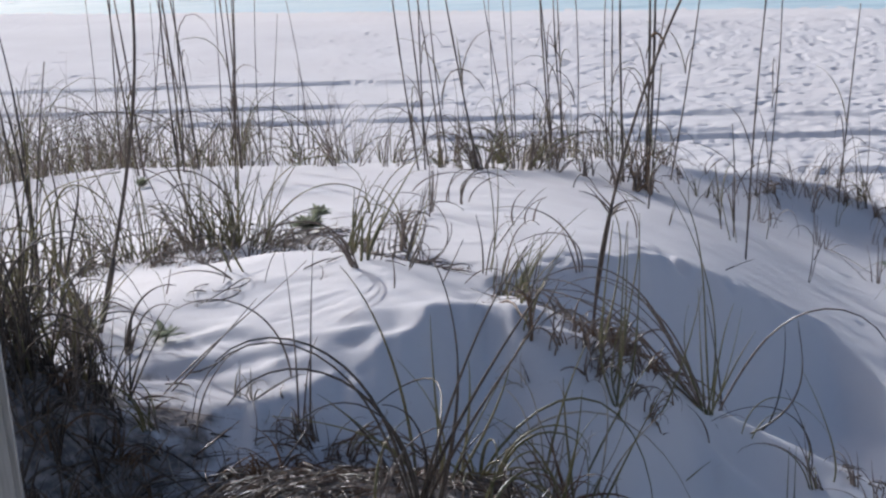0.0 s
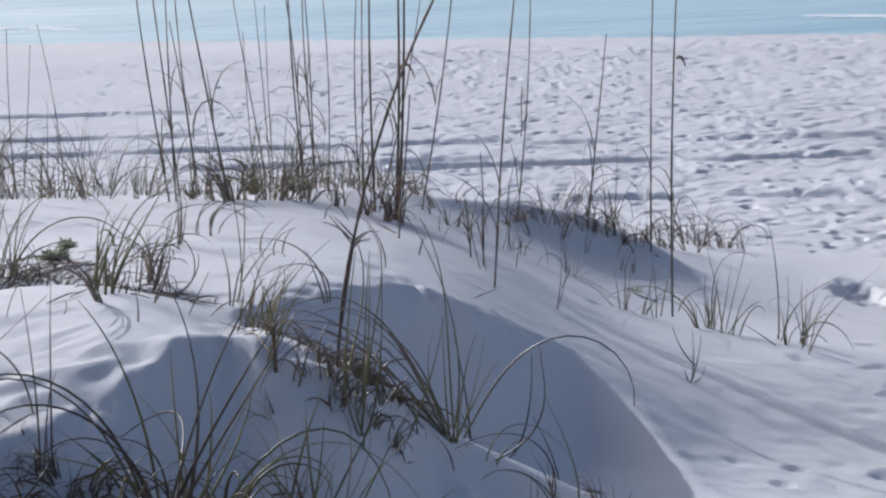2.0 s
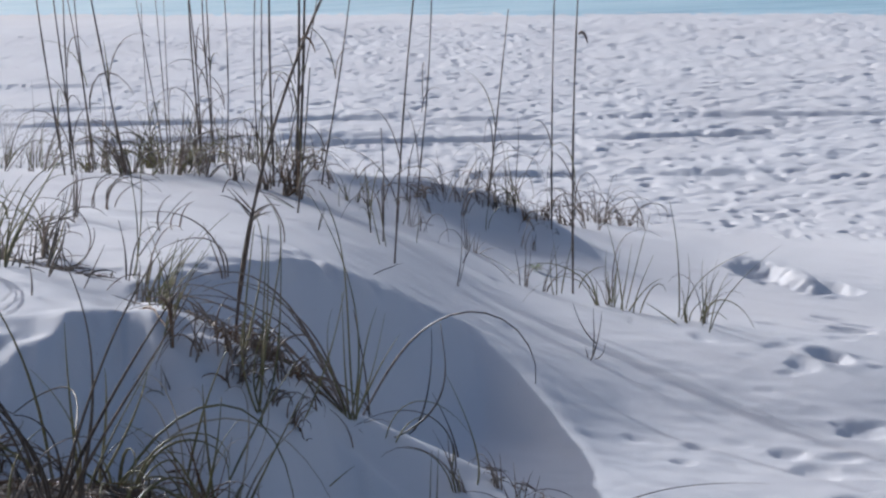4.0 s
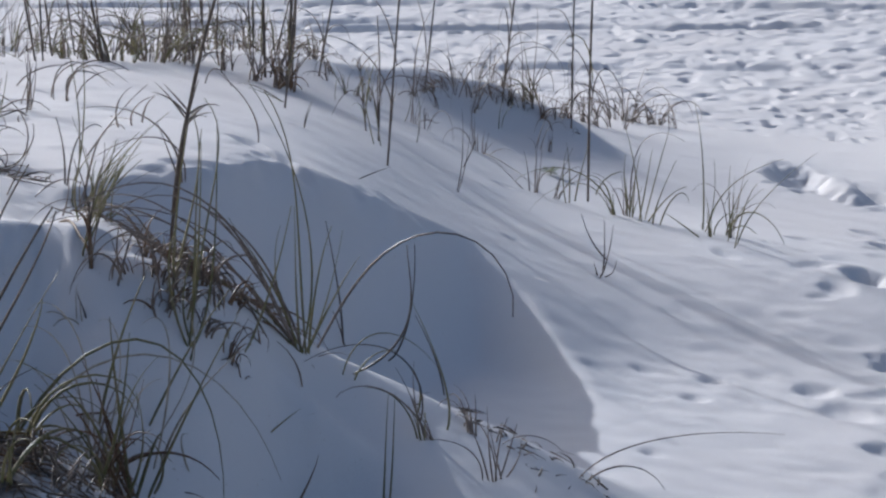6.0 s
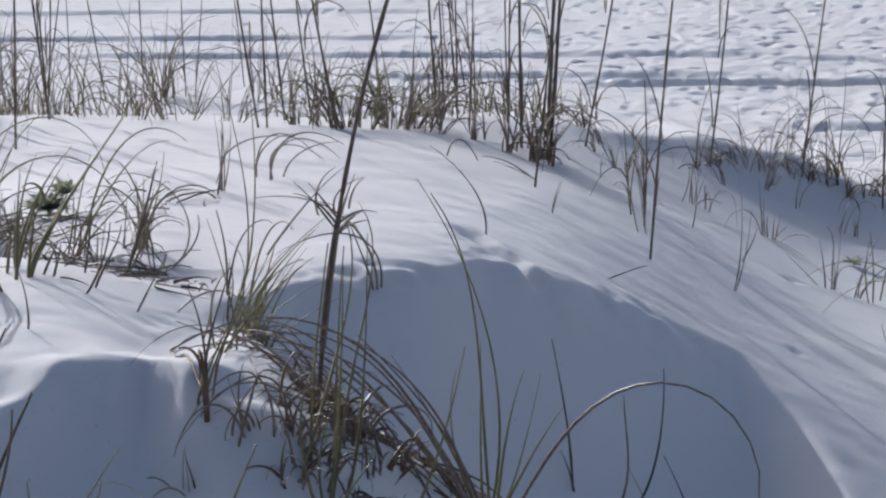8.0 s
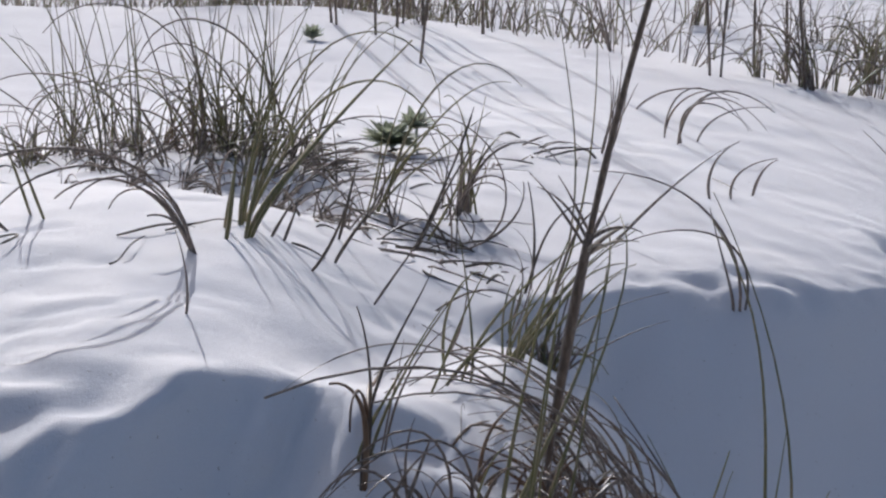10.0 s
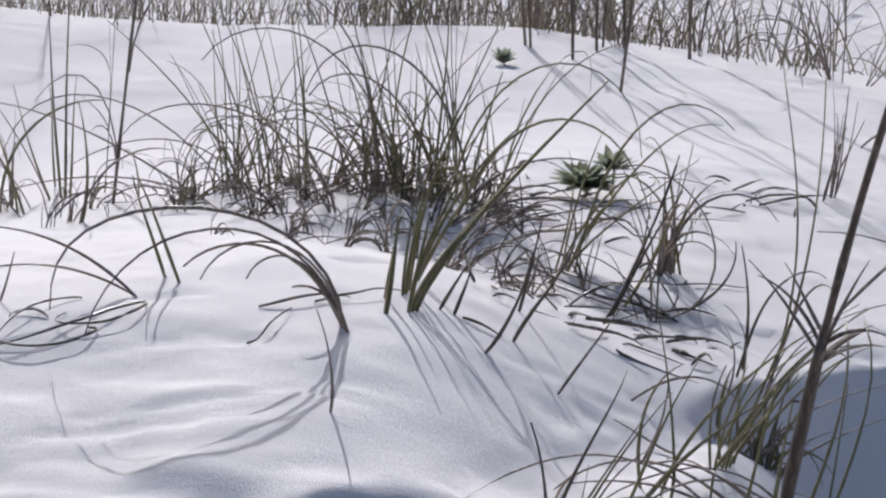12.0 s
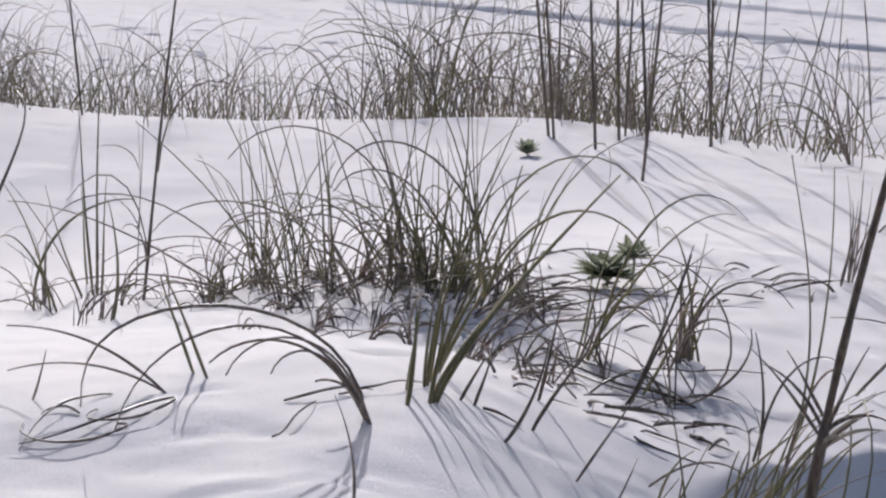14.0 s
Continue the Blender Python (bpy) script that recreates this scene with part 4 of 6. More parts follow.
grass("slope_shoots", "green sea oat shoots on the sunlit slope", 1.562, 7.679, GREEN, 0.0030, [
    (-0.039, 0.092, 0.000, -0.006, -0.010, 0.230, -0.042, -0.016, 0.454),
    (-0.027, 0.052, 0.000, 0.069, 0.015, 0.149, 0.252, 0.011, 0.246),
    (0.012, -0.191, 0.000, 0.024, -0.036, 0.150, 0.055, -0.081, 0.237),
    (0.034, -0.129, 0.000, 0.069, -0.064, 0.164, 0.222, -0.157, 0.339),
    (0.013, -0.078, 0.000, 0.042, 0.016, 0.095, 0.123, 0.029, 0.170),
    (-0.038, 0.059, 0.000, 0.030, 0.007, 0.110, 0.031, 0.022, 0.248),
    (-0.017, 0.013, 0.000, 0.026, -0.015, 0.064, 0.099, -0.043, 0.108),
    (-0.077, -0.032, 0.000, -0.058, 0.011, 0.044, -0.116, 0.022, 0.083)])
grass("slope_shoots", "small green shoots beside a dry stalk", 1.098, 8.032, GREEN, 0.0028, [
    (-0.004, -0.024, 0.000, -0.002, -0.014, 0.115, -0.013, -0.031, 0.222),
    (-0.018, -0.038, 0.000, -0.007, 0.022, 0.108, 0.010, 0.045, 0.186),
    (0.027, 0.052, 0.000, 0.024, 0.023, 0.099, 0.059, 0.050, 0.198),
    (0.138, 0.292, 0.000, 0.039, -0.022, 0.068, 0.098, -0.051, 0.094)])
grass("dry_sprig", "small dry branched sprig on the sandy slope", 1.062, 7.066, DARK, 0.0028, [
    (-0.008, -0.015, 0.000, 0.023, -0.003, 0.060, 0.040, -0.004, 0.171),
    (-0.013, 0.002, -0.000, -0.006, -0.003, 0.025, -0.012, -0.007, 0.045),
    (0.010, 0.002, 0.000, 0.026, -0.006, 0.019, 0.035, -0.010, 0.057),
    (0.007, 0.029, 0.000, 0.009, 0.010, 0.082, 0.010, 0.024, 0.172),
    (0.018, -0.003, 0.059, -0.043, 0.017, 0.053, -0.078, 0.035, 0.143)])
grass("dry_sprig", "thin dry sprig on the sandy slope", 0.667, 7.627, DARK, 0.0021, [
    (0.000, 0.000, 0.000, 0.025, -0.023, 0.110, 0.043, -0.050, 0.248),
    (-0.003, 0.009, 0.000, 0.021, -0.015, 0.144, 0.015, -0.030, 0.284),
    (0.018, -0.002, 0.094, 0.029, -0.005, 0.059, 0.040, -0.009, 0.099)])
grass("fallen_twig", "dry twig lying on the sandy slope", 0.945, 8.380, DARK, 0.0026, [
    (-0.094, 0.196, 0.000, 0.093, -0.289, -0.013, 0.160, -0.637, -0.044)])
grass("fallen_twig", "pale dry twig lying on the dune crest", 0.384, 7.328, DARK, 0.0021, [
    (-0.076, -0.316, 0.000, 0.054, 0.002, 0.020, 0.100, 0.005, 0.034)])
grass("thin_shoots", "thin green shoots on the shaded slope", 0.408, 7.872, GREEN, 0.0021, [
    (-0.006, -0.036, 0.000, -0.027, 0.025, 0.140, -0.050, 0.055, 0.284),
    (0.018, -0.023, 0.000, -0.018, -0.013, 0.135, -0.036, -0.028, 0.316),
    (0.168, 0.340, 0.000, 0.013, -0.004, 0.109, -0.002, -0.007, 0.193),
    (-0.246, -0.280, 0.000, 0.012, -0.011, 0.044, 0.027, -0.025, 0.090),
    (0.153, 0.715, 0.000, 0.022, -0.006, 0.077, 0.012, -0.011, 0.132),
    (-0.298, 0.258, 0.000, -0.069, 0.019, 0.033, -0.129, 0.042, 0.051),
    (0.573, 1.240, 0.000, 0.034, -0.004, 0.081, 0.125, -0.015, 0.138),
    (0.558, 1.209, 0.000, 0.005, 0.002, 0.064, 0.024, 0.002, 0.133)])
grass("near_clump", "large clump of long arching grass blades in litter", -0.552, 4.141, GREEN, 0.0039, [
    (0.017, 0.069, 0.000, 0.026, -0.001, 0.168, 0.030, -0.003, 0.270),
    (-0.006, -0.000, 0.000, 0.073, 0.040, 0.140, 0.179, 0.090, 0.302),
    (-0.037, 0.012, 0.000, 0.019, -0.028, 0.129, -0.070, -0.067, 0.293),
    (-0.086, -0.014, 0.000, -0.045, -0.002, 0.079, -0.155, -0.006, 0.097),
    (-0.069, 0.029, 0.000, -0.123, -0.026, 0.128, -0.214, -0.055, 0.215),
    (-0.019, 0.017, 0.000, -0.009, -0.016, 0.203, -0.012, -0.036, 0.384),
    (0.011, 0.061, 0.000, 0.094, 0.028, 0.157, 0.123, 0.059, 0.251),
    (-0.087, 0.024, 0.000, -0.081, -0.013, 0.097, -0.298, -0.036, 0.163)])
grass("thick_shoot", "single thick green grass blade leaning over sand", -0.643, 4.453, GREEN, 0.0047, [
    (0.000, 0.000, 0.000, -0.038, -0.164, 0.362, -0.124, -0.366, 0.611)])
grass("thin_dry_shoots", "thin upright dry stems in the lit sand", -0.898, 4.474, STALK, 0.0025, [
    (-0.016, 0.004, 0.000, 0.017, -0.161, 0.247, 0.024, -0.359, 0.479),
    (0.010, 0.005, 0.000, 0.029, -0.160, 0.253, 0.062, -0.356, 0.496),
    (-0.006, -0.016, 0.000, 0.036, -0.159, 0.187, 0.077, -0.354, 0.310)])
grass("pale_arch", "pale drooping grass blades at the spur's foot", -0.236, 4.462, PALE, 0.0027, [
    (0.000, 0.000, 0.000, 0.041, 0.013, 0.246, -0.016, 0.032, 0.287),
    (0.067, 0.035, 0.000, -0.012, -0.006, 0.064, 0.002, -0.014, 0.080),
    (-0.267, 0.043, 0.000, 0.278, 0.028, 0.176, 0.521, 0.061, -0.112),
    (-0.079, -0.036, 0.000, 0.043, -0.019, 0.146, 0.109, -0.043, 0.204),
    (-0.053, -0.029, 0.000, -0.074, -0.006, 0.133, -0.164, -0.014, 0.153),
    (0.014, 0.013, 0.000, 0.068, -0.040, 0.145, 0.171, -0.088, 0.262),
    (-0.118, -0.037, 0.000, -0.024, -0.013, 0.073, -0.075, -0.029, 0.093)])
grass("crest_tuft", "blond dry tuft on the crest of the spur", -0.428, 5.808, DRY, 0.0020, [
    (-0.008, -0.060, 0.000, 0.053, -0.021, 0.136, 0.119, -0.046, 0.203),
    (-0.023, -0.130, 0.000, 0.036, -0.015, 0.118, 0.008, -0.035, 0.188),
    (-0.000, -0.005, 0.000, 0.060, 0.021, 0.076, 0.176, 0.047, 0.133),
    (-0.040, -0.065, 0.000, 0.019, -0.008, 0.075, 0.005, -0.019, 0.126),
    (0.016, 0.042, 0.000, 0.076, 0.017, 0.063, 0.160, 0.039, 0.106),
    (0.008, 0.030, 0.000, 0.021, -0.025, 0.124, 0.056, -0.057, 0.194),
    (0.066, -0.909, 0.000, 0.032, -0.023, 0.107, 0.089, -0.052, 0.181),
    (0.066, -0.922, 0.000, 0.017, -0.018, 0.082, 0.033, -0.040, 0.157)])
grass("straw_arches", "pale straw grass blades arching over the spur", -0.237, 5.428, PALE, 0.0027, [
    (0.018, 0.028, 0.000, -0.049, -0.119, 0.156, -0.118, -0.267, 0.201),
    (0.025, 0.104, 0.000, -0.032, -0.099, 0.133, -0.091, -0.224, 0.181),
    (0.013, -0.048, 0.000, -0.018, -0.155, 0.118, -0.033, -0.343, 0.158),
    (0.011, 0.191, 0.000, -0.042, -0.005, 0.121, -0.116, -0.017, 0.153),
    (0.021, -0.220, 0.000, -0.004, -0.134, 0.110, -0.001, -0.295, 0.113),
    (-0.023, 0.216, 0.000, -0.013, -0.195, 0.127, 0.008, -0.423, 0.146),
    (0.024, 0.212, 0.000, -0.034, 0.004, 0.086, -0.102, 0.003, 0.112),
    (-0.006, -0.042, 0.000, -0.033, -0.097, 0.096, -0.044, -0.209, 0.125)])
grass("straw_arches", "brown straw grass blades arching over the spur", -0.244, 5.487, HUSK, 0.0027, [
    (0.038, 0.163, 0.000, -0.056, -0.014, 0.114, -0.129, -0.032, 0.153),
    (0.025, 0.143, 0.000, -0.066, -0.108, 0.165, -0.135, -0.237, 0.228),
    (-0.013, 0.014, 0.000, -0.034, -0.162, 0.133, -0.092, -0.364, 0.188),
    (0.039, -0.014, 0.000, -0.026, -0.015, 0.073, -0.069, -0.037, 0.096),
    (0.015, -0.176, 0.000, -0.006, -0.052, 0.070, -0.022, -0.117, 0.070),
    (0.024, 0.258, 0.000, -0.021, -0.012, 0.071, -0.063, -0.030, 0.121),
    (-0.021, 0.111, 0.000, 0.005, -0.254, 0.139, -0.003, -0.567, 0.198),
    (0.029, -0.337, 0.000, -0.006, -0.017, 0.049, -0.040, -0.046, 0.063)])

bowed("bowed_clump", "long brown grass blades bowed over to the sand", -0.830, 5.374, DRY, 0.0031, [
    (0.000, 0.000, -2.38, 0.431, 0.37, 2.63, 1.11, 0.22),
    (-0.004, 0.007, -2.24, 0.545, 0.25, 2.66, 0.89, -1.99),
    (-0.001, -0.001, -2.45, 0.251, 0.45, 1.99, 1.50, 0.07),
    (0.008, -0.010, -2.83, 0.094, 0.39, 1.69, 1.76, 0.00),
    (-0.008, 0.010, -2.34, 0.185, 0.46, 2.48, 2.34, 0.38),
    (0.012, -0.013, -2.34, 0.261, 0.37, 2.55, 1.74, -0.07)])
bowed("bowed_clump", "thin dry grass blades bowed over white sand", -1.815, 6.893, DRY, 0.0023, [
    (0.000, 0.000, -3.14, 0.782, 0.78, 2.22, 1.17, -0.58),
    (-0.018, -0.080, -3.06, 0.535, 1.13, 0.60, 1.83, -0.17),
    (0.195, -0.020, -2.90, 0.559, 0.32, 2.21, 0.74, -0.85),
    (0.077, 0.067, -2.07, 0.477, 0.32, 4.36, 1.52, 0.22),
    (0.014, -0.564, 0.89, 0.238, 0.17, 1.76, 1.09, 0.05),
    (0.072, -0.087, -2.20, 0.394, 0.28, 1.90, 0.70, -0.31),
    (0.148, -0.314, -3.01, 0.503, 1.05, 1.00, 0.56, 0.06),
    (-0.008, -0.120, -2.69, 0.306, 1.20, 4.03, 1.86, -0.24),
    (-0.300, -0.240, -2.59, 0.170, 0.44, 0.53, 0.99, -0.01),
    (-0.337, -0.117, -3.03, 0.281, 0.46, 0.36, 1.12, 0.04),
    (-0.231, -0.379, -2.84, 0.109, 0.71, 0.65, 1.31, 0.01)])
bowed("sea_oat_clump", "tall green sea oat blades fanning from white sand", -1.729, 6.804, GREEN, 0.0030, [
    (0.000, 0.000, -2.39, 0.434, 0.48, 0.40, 0.97, -0.03),
    (0.031, -0.001, -2.74, 0.403, 0.22, 0.28, 0.72, -0.00),
    (0.051, -0.004, -2.94, 0.369, 0.05, 0.46, 0.68, -0.10),
    (0.062, -0.002, -2.87, 0.375, -0.05, 0.52, 1.02, 0.03),
    (0.136, -0.007, -3.11, 0.396, 0.08, 0.16, 0.96, -0.01),
    (0.013, -0.002, -3.05, 0.248, 0.17, 0.80, 0.55, -0.86),
    (-0.020, 0.003, -2.97, 0.188, 0.20, 2.34, 2.31, -0.57),
    (0.024, -0.000, 0.63, 0.268, 0.18, 0.29, 0.50, 0.29),
    (0.044, -0.003, 3.14, 0.328, 0.18, 0.16, 0.75, -0.14)])
bowed("sea_oat_clump", "reddish brown dune grass blades arching from sand", -1.511, 6.799, DRY, 0.0030, [
    (0.000, 0.000, -3.04, 0.351, 0.23, 0.22, 0.99, -0.01),
    (0.062, 0.004, -2.69, 0.355, 0.12, 0.19, 1.22, 0.00),
    (0.176, 0.018, -2.39, 0.404, 0.38, 2.39, 2.47, 0.21),
    (0.230, 0.024, 2.91, 0.586, 0.21, 2.67, 1.27, -0.09),
    (0.091, 0.005, -2.94, 0.572, 0.20, 2.49, 1.58, -0.02),
    (0.079, -0.068, -2.31, 0.316, 0.46, 1.99, 1.87, 0.10),
    (0.068, -0.069, -2.58, 0.233, 0.54, 1.82, 1.56, 0.03),
    (0.113, 0.006, -2.29, 0.274, 0.25, 2.54, 1.64, 0.06),
    (0.033, 0.003, -2.59, 0.257, 0.07, 0.82, 3.02, 0.17)])
bowed("sea_oat_clump", "tall green sea oat blades fanning from white sand", -1.427, 6.805, GREEN, 0.0030, [
    (0.000, 0.000, 0.03, 0.391, -0.03, 0.46, 1.86, 0.04),
    (0.133, -0.120, 0.77, 0.368, 0.08, -0.13, 1.24, -0.01),
    (0.147, 0.019, 0.06, 0.238, 0.16, 0.12, 1.01, -0.00),
    (0.107, -0.123, 0.82, 0.370, 0.23, 0.35, 0.39, 0.54),
    (0.183, -0.172, -0.10, 0.641, 0.23, 3.02, 1.73, -0.44),
    (0.215, -0.195, -0.39, 0.640, 0.45, 2.25, 1.30, -0.40),
    (0.127, -0.118, -2.98, 0.320, -0.50, 1.52, 1.01, -1.34),
    (0.118, -0.122, 0.54, 0.229, -0.19, 0.53, 1.23, 0.00),
    (0.192, -0.168, 0.24, 0.236, 0.18, 0.61, 1.55, 0.01)])
bowed("bowed_clump", "low dry blades fanning over a leafy rosette", -1.214, 6.590, DRY, 0.0028, [
    (0.000, 0.000, 0.44, 0.203, 0.88, 0.63, 1.17, -0.02),
    (0.004, -0.008, 0.06, 0.453, 0.96, 1.78, 1.33, -0.25),
    (-0.010, 0.023, 0.28, 0.274, 0.65, 1.16, 1.40, 0.00),
    (0.113, -0.248, 0.57, 0.229, 0.73, 1.21, 2.29, 0.15),
    (0.066, -0.007, 0.64, 0.210, 0.39, 2.76, 0.53, -0.13),
    (0.069, -0.015, 1.03, 0.397, 1.22, 3.87, 1.75, 0.55),
    (0.202, -0.412, 1.49, 1.015, 1.42, 1.43, 1.08, -0.08),
    (0.309, -0.648, -2.01, 0.276, 0.21, 1.73, 0.54, -0.55),
    (0.323, -0.371, 0.76, 0.153, 1.01, -1.67, 0.88, 0.02),
    (0.069, 0.142, 0.87, -0.167, -1.16, 2.40, 1.00, 0.10)])
bowed("dead_stem_clump", "dark dead grass stems crossing over shaded sand", -0.728, 6.036, DARK, 0.0030, [
    (0.000, 0.000, 0.58, 0.257, 0.52, -0.25, 0.44, -0.06),
    (-0.003, 0.020, 0.74, 0.240, 0.52, -0.23, 0.40, -0.12),
    (-0.003, 0.033, 0.76, 0.208, 0.44, 0.11, 1.51, -0.10),
    (0.077, 0.092, -3.13, 0.262, 1.45, -0.24, 1.22, -0.06),
    (-0.075, 0.047, 1.18, 0.372, 1.18, 0.92, 0.57, -0.54),
    (0.079, 0.126, 0.36, 0.139, 1.02, -1.32, 1.41, -0.01),
    (0.234, -0.097, -2.52, 0.178, -0.05, 0.35, 1.39, -0.01),
    (-0.014, -0.315, 0.69, 0.129, 0.23, -0.09, 1.04, 0.00),
    (0.041, -0.562, 0.12, 0.146, 0.66, -0.52, 0.65, 0.01),
    (0.037, -0.460, 0.64, 0.134, 0.43, 0.26, 0.40, 0.93),
    (-0.059, -0.475, 0.62, 0.066, 0.47, 0.09, 1.01, -0.00),
    (-0.040, -0.473, 0.82, 0.063, 0.36, -0.07, 1.01, 0.00)])
bowed("dead_stem_clump", "thin dry stems curling over shaded sand", -0.744, 6.162, DRY, 0.0020, [
    (0.000, 0.000, 2.74, -0.201, 0.92, 5.19, 1.54, 0.85),
    (0.062, -0.047, 3.12, 0.406, -1.43, 3.64, 0.82, -0.60),
    (-0.009, 0.107, 3.11, 0.212, -0.60, 1.69, 0.57, -0.99),
    (0.124, -0.367, -2.98, -0.104, 1.31, -0.90, 1.45, 0.00),
    (0.203, -0.556, 0.51, 0.161, 0.92, 1.89, 1.49, -0.15),
    (0.019, 0.051, -0.15, 0.156, 0.31, 2.23, 2.07, -0.00),
    (0.148, -0.672, 0.61, 0.131, 0.58, -0.02, 0.96, -0.05),
    (0.089, -0.012, -2.96, 0.187, 0.59, -0.20, 1.36, -0.01),
    (0.279, -0.728, 0.76, 0.094, 0.49, -0.54, 1.35, -0.01),
    (0.300, -0.664, -3.13, 0.087, 1.20, -0.02, 1.00, -0.00)])
bowed("hooked_shoots", "hooked dark grass blade beside a thick stalk", -0.485, 5.879, DARK, 0.0030, [
    (0.000, 0.000, 0.67, 0.213, 0.26, 2.34, 2.98, 0.20)])
bowed("thin_shoots", "tall thin green blades beside a thick stalk", -0.471, 6.011, GREEN, 0.0024, [
    (0.000, 0.000, -2.26, 0.443, -0.34, 0.72, 0.60, 0.49),
    (-0.006, 0.036, 0.22, 0.412, 0.35, -0.41, 0.45, -0.00),
    (0.078, -0.543, 0.27, 0.128, -0.11, 0.50, 1.63, -0.02),
    (0.072, -0.448, 0.08, 0.191, 0.36, -0.08, 0.94, 0.00),
    (0.070, -0.492, 0.01, 0.185, 0.22, 0.66, 0.84, 0.23)])
bowed("green_shoots", "pair of stiff green grass shoots in white sand", -1.184, 5.560, GREEN, 0.0040, [
    (0.000, 0.000, -2.72, 0.144, 0.34, -0.06, 1.02, -0.00),
    (0.036, -0.025, 3.11, 0.153, 0.44, 0.03, 1.06, 0.10)])
bowed("green_shoot_tuft", "tuft of broad green sea oat shoots", -0.802, 5.498, GREEN, 0.0048, [
    (0.000, 0.000, 0.60, 0.130, 0.16, -0.00, 1.01, 0.02),
    (0.002, 0.018, 0.81, 0.386, 0.42, 0.55, 0.55, 0.29),
    (-0.014, -0.037, 0.52, 0.123, 0.12, -0.10, 1.23, -0.00),
    (-0.000, 0.009, 0.91, 0.188, 0.32, 0.76, 0.62, 0.66)])
bowed("straw_arches", "long brown grass blades arching over the sandy spur", 0.060, 5.006, DRY, 0.0034, [
    (0.000, 0.000, -2.27, 0.855, 0.48, 1.51, 1.78, -0.05),
    (0.000, 0.000, -2.24, 0.714, 0.52, 1.39, 2.24, -0.22),
    (0.002, 0.009, -2.78, 0.464, 0.24, 1.07, 1.53, -0.33),
    (-0.063, -0.064, 2.87, 0.459, 0.47, 1.49, 1.72, -0.63),
    (0.000, 0.000, 2.63, 0.751, 0.64, 1.40, 1.17, -0.58)])
bowed("hooked_shoots", "hooked dry grass blade beside a thick stalk", -0.446, 5.870, DRY, 0.0026, [
    (0.000, 0.000, -0.60, 0.315, 0.30, 2.05, 3.01, -0.60),
    (0.264, -1.049, -2.52, 0.324, 0.20, 2.58, 1.72, 0.04),
    (0.227, -1.071, -1.75, 0.300, 0.46, 1.96, 2.53, -0.25)])
bowed("tall_green_clump", "tall green sea oat blades rising from the spur", -0.206, 4.803, GREEN, 0.0034, [
    (0.000, 0.000, 0.93, 0.460, 0.47, 0.53, 2.08, 1.20),
    (0.011, 0.013, 0.11, 0.370, 0.04, 0.19, 1.53, 0.00)])
bowed("hollow_arches", "brown grass blades arching over the shaded hollow", 0.063, 5.005, DRY, 0.0030, [
    (0.000, 0.000, 2.81, 0.620, 0.67, 1.61, 3.01, -0.15),
    (0.000, 0.009, 3.11, 0.614, 0.39, 1.51, 1.41, 0.12),
    (0.012, 0.006, 2.94, 0.410, 0.20, 0.82, 0.83, -0.40),
    (0.048, 0.067, -0.50, 0.727, 0.53, 3.05, 2.15, -0.32)])
bowed("branched_plant", "tall green stemmed grass plant at the spur's edge", 0.084, 5.016, GREEN, 0.0030, [
    (0.000, 0.000, -1.81, 0.653, 0.15, 0.57, 3.03, -0.54),
    (-0.134, -0.177, -0.19, 0.338, 0.52, -0.28, 0.39, 0.03),
    (-0.242, -0.247, -0.48, 0.443, 0.06, 0.07, 1.11, 0.02),
    (-0.244, -0.240, 0.49, 0.525, 0.17, 0.96, 2.18, 1.87)])
bowed("branched_dark_stem", "dark branching dry stem over the dune face", 0.189, 5.052, DARK, 0.0028, [
    (0.000, 0.000, -0.46, 0.375, 1.08, -1.76, 1.29, -1.19),
    (0.155, 1.234, -0.30, 0.355, 0.84, -0.90, 0.39, -0.03),
    (0.304, 1.182, 2.83, 0.241, 0.10, 0.40, 0.62, -0.07),
    (0.144, -0.065, -2.53, 0.424, -0.24, 2.36, 0.80, -0.50),
    (0.026, 1.132, -2.79, 0.355, 0.04, 0.20, 1.25, -0.02),
    (0.029, 1.135, 3.08, 0.100, 0.20, 0.22, 1.09, 0.01)])
bowed("curled_clump", "pale curled grass blades in shade with sunlit tips", -0.264, 4.455, PALE, 0.0019, [
    (0.000, 0.000, -2.62, 0.449, -0.74, 2.77, 2.41, 0.98),
    (-0.071, -0.007, -2.30, 0.357, -0.41, 2.43, 3.01, 0.39),
    (-0.092, -0.004, -2.77, 0.389, 0.11, 1.85, 3.01, 0.82),
    (-0.082, -0.008, -2.57, 0.460, 0.03, 2.15, 3.03, 0.65),
    (-0.092, -0.004, -2.64, 0.258, 0.05, 1.95, 2.68, 0.34),
    (-0.113, -0.002, 2.71, 0.283, 0.32, 1.92, 3.01, -0.13)])
bowed("shaded_clump", "tall green grass blades in shade", -0.342, 4.523, GREEN, 0.0036, [
    (0.000, 0.000, 0.04, 0.316, 0.18, 0.21, 0.43, 0.05),
    (0.098, 0.016, 0.32, 0.318, 0.50, 0.18, 0.76, 0.10)])
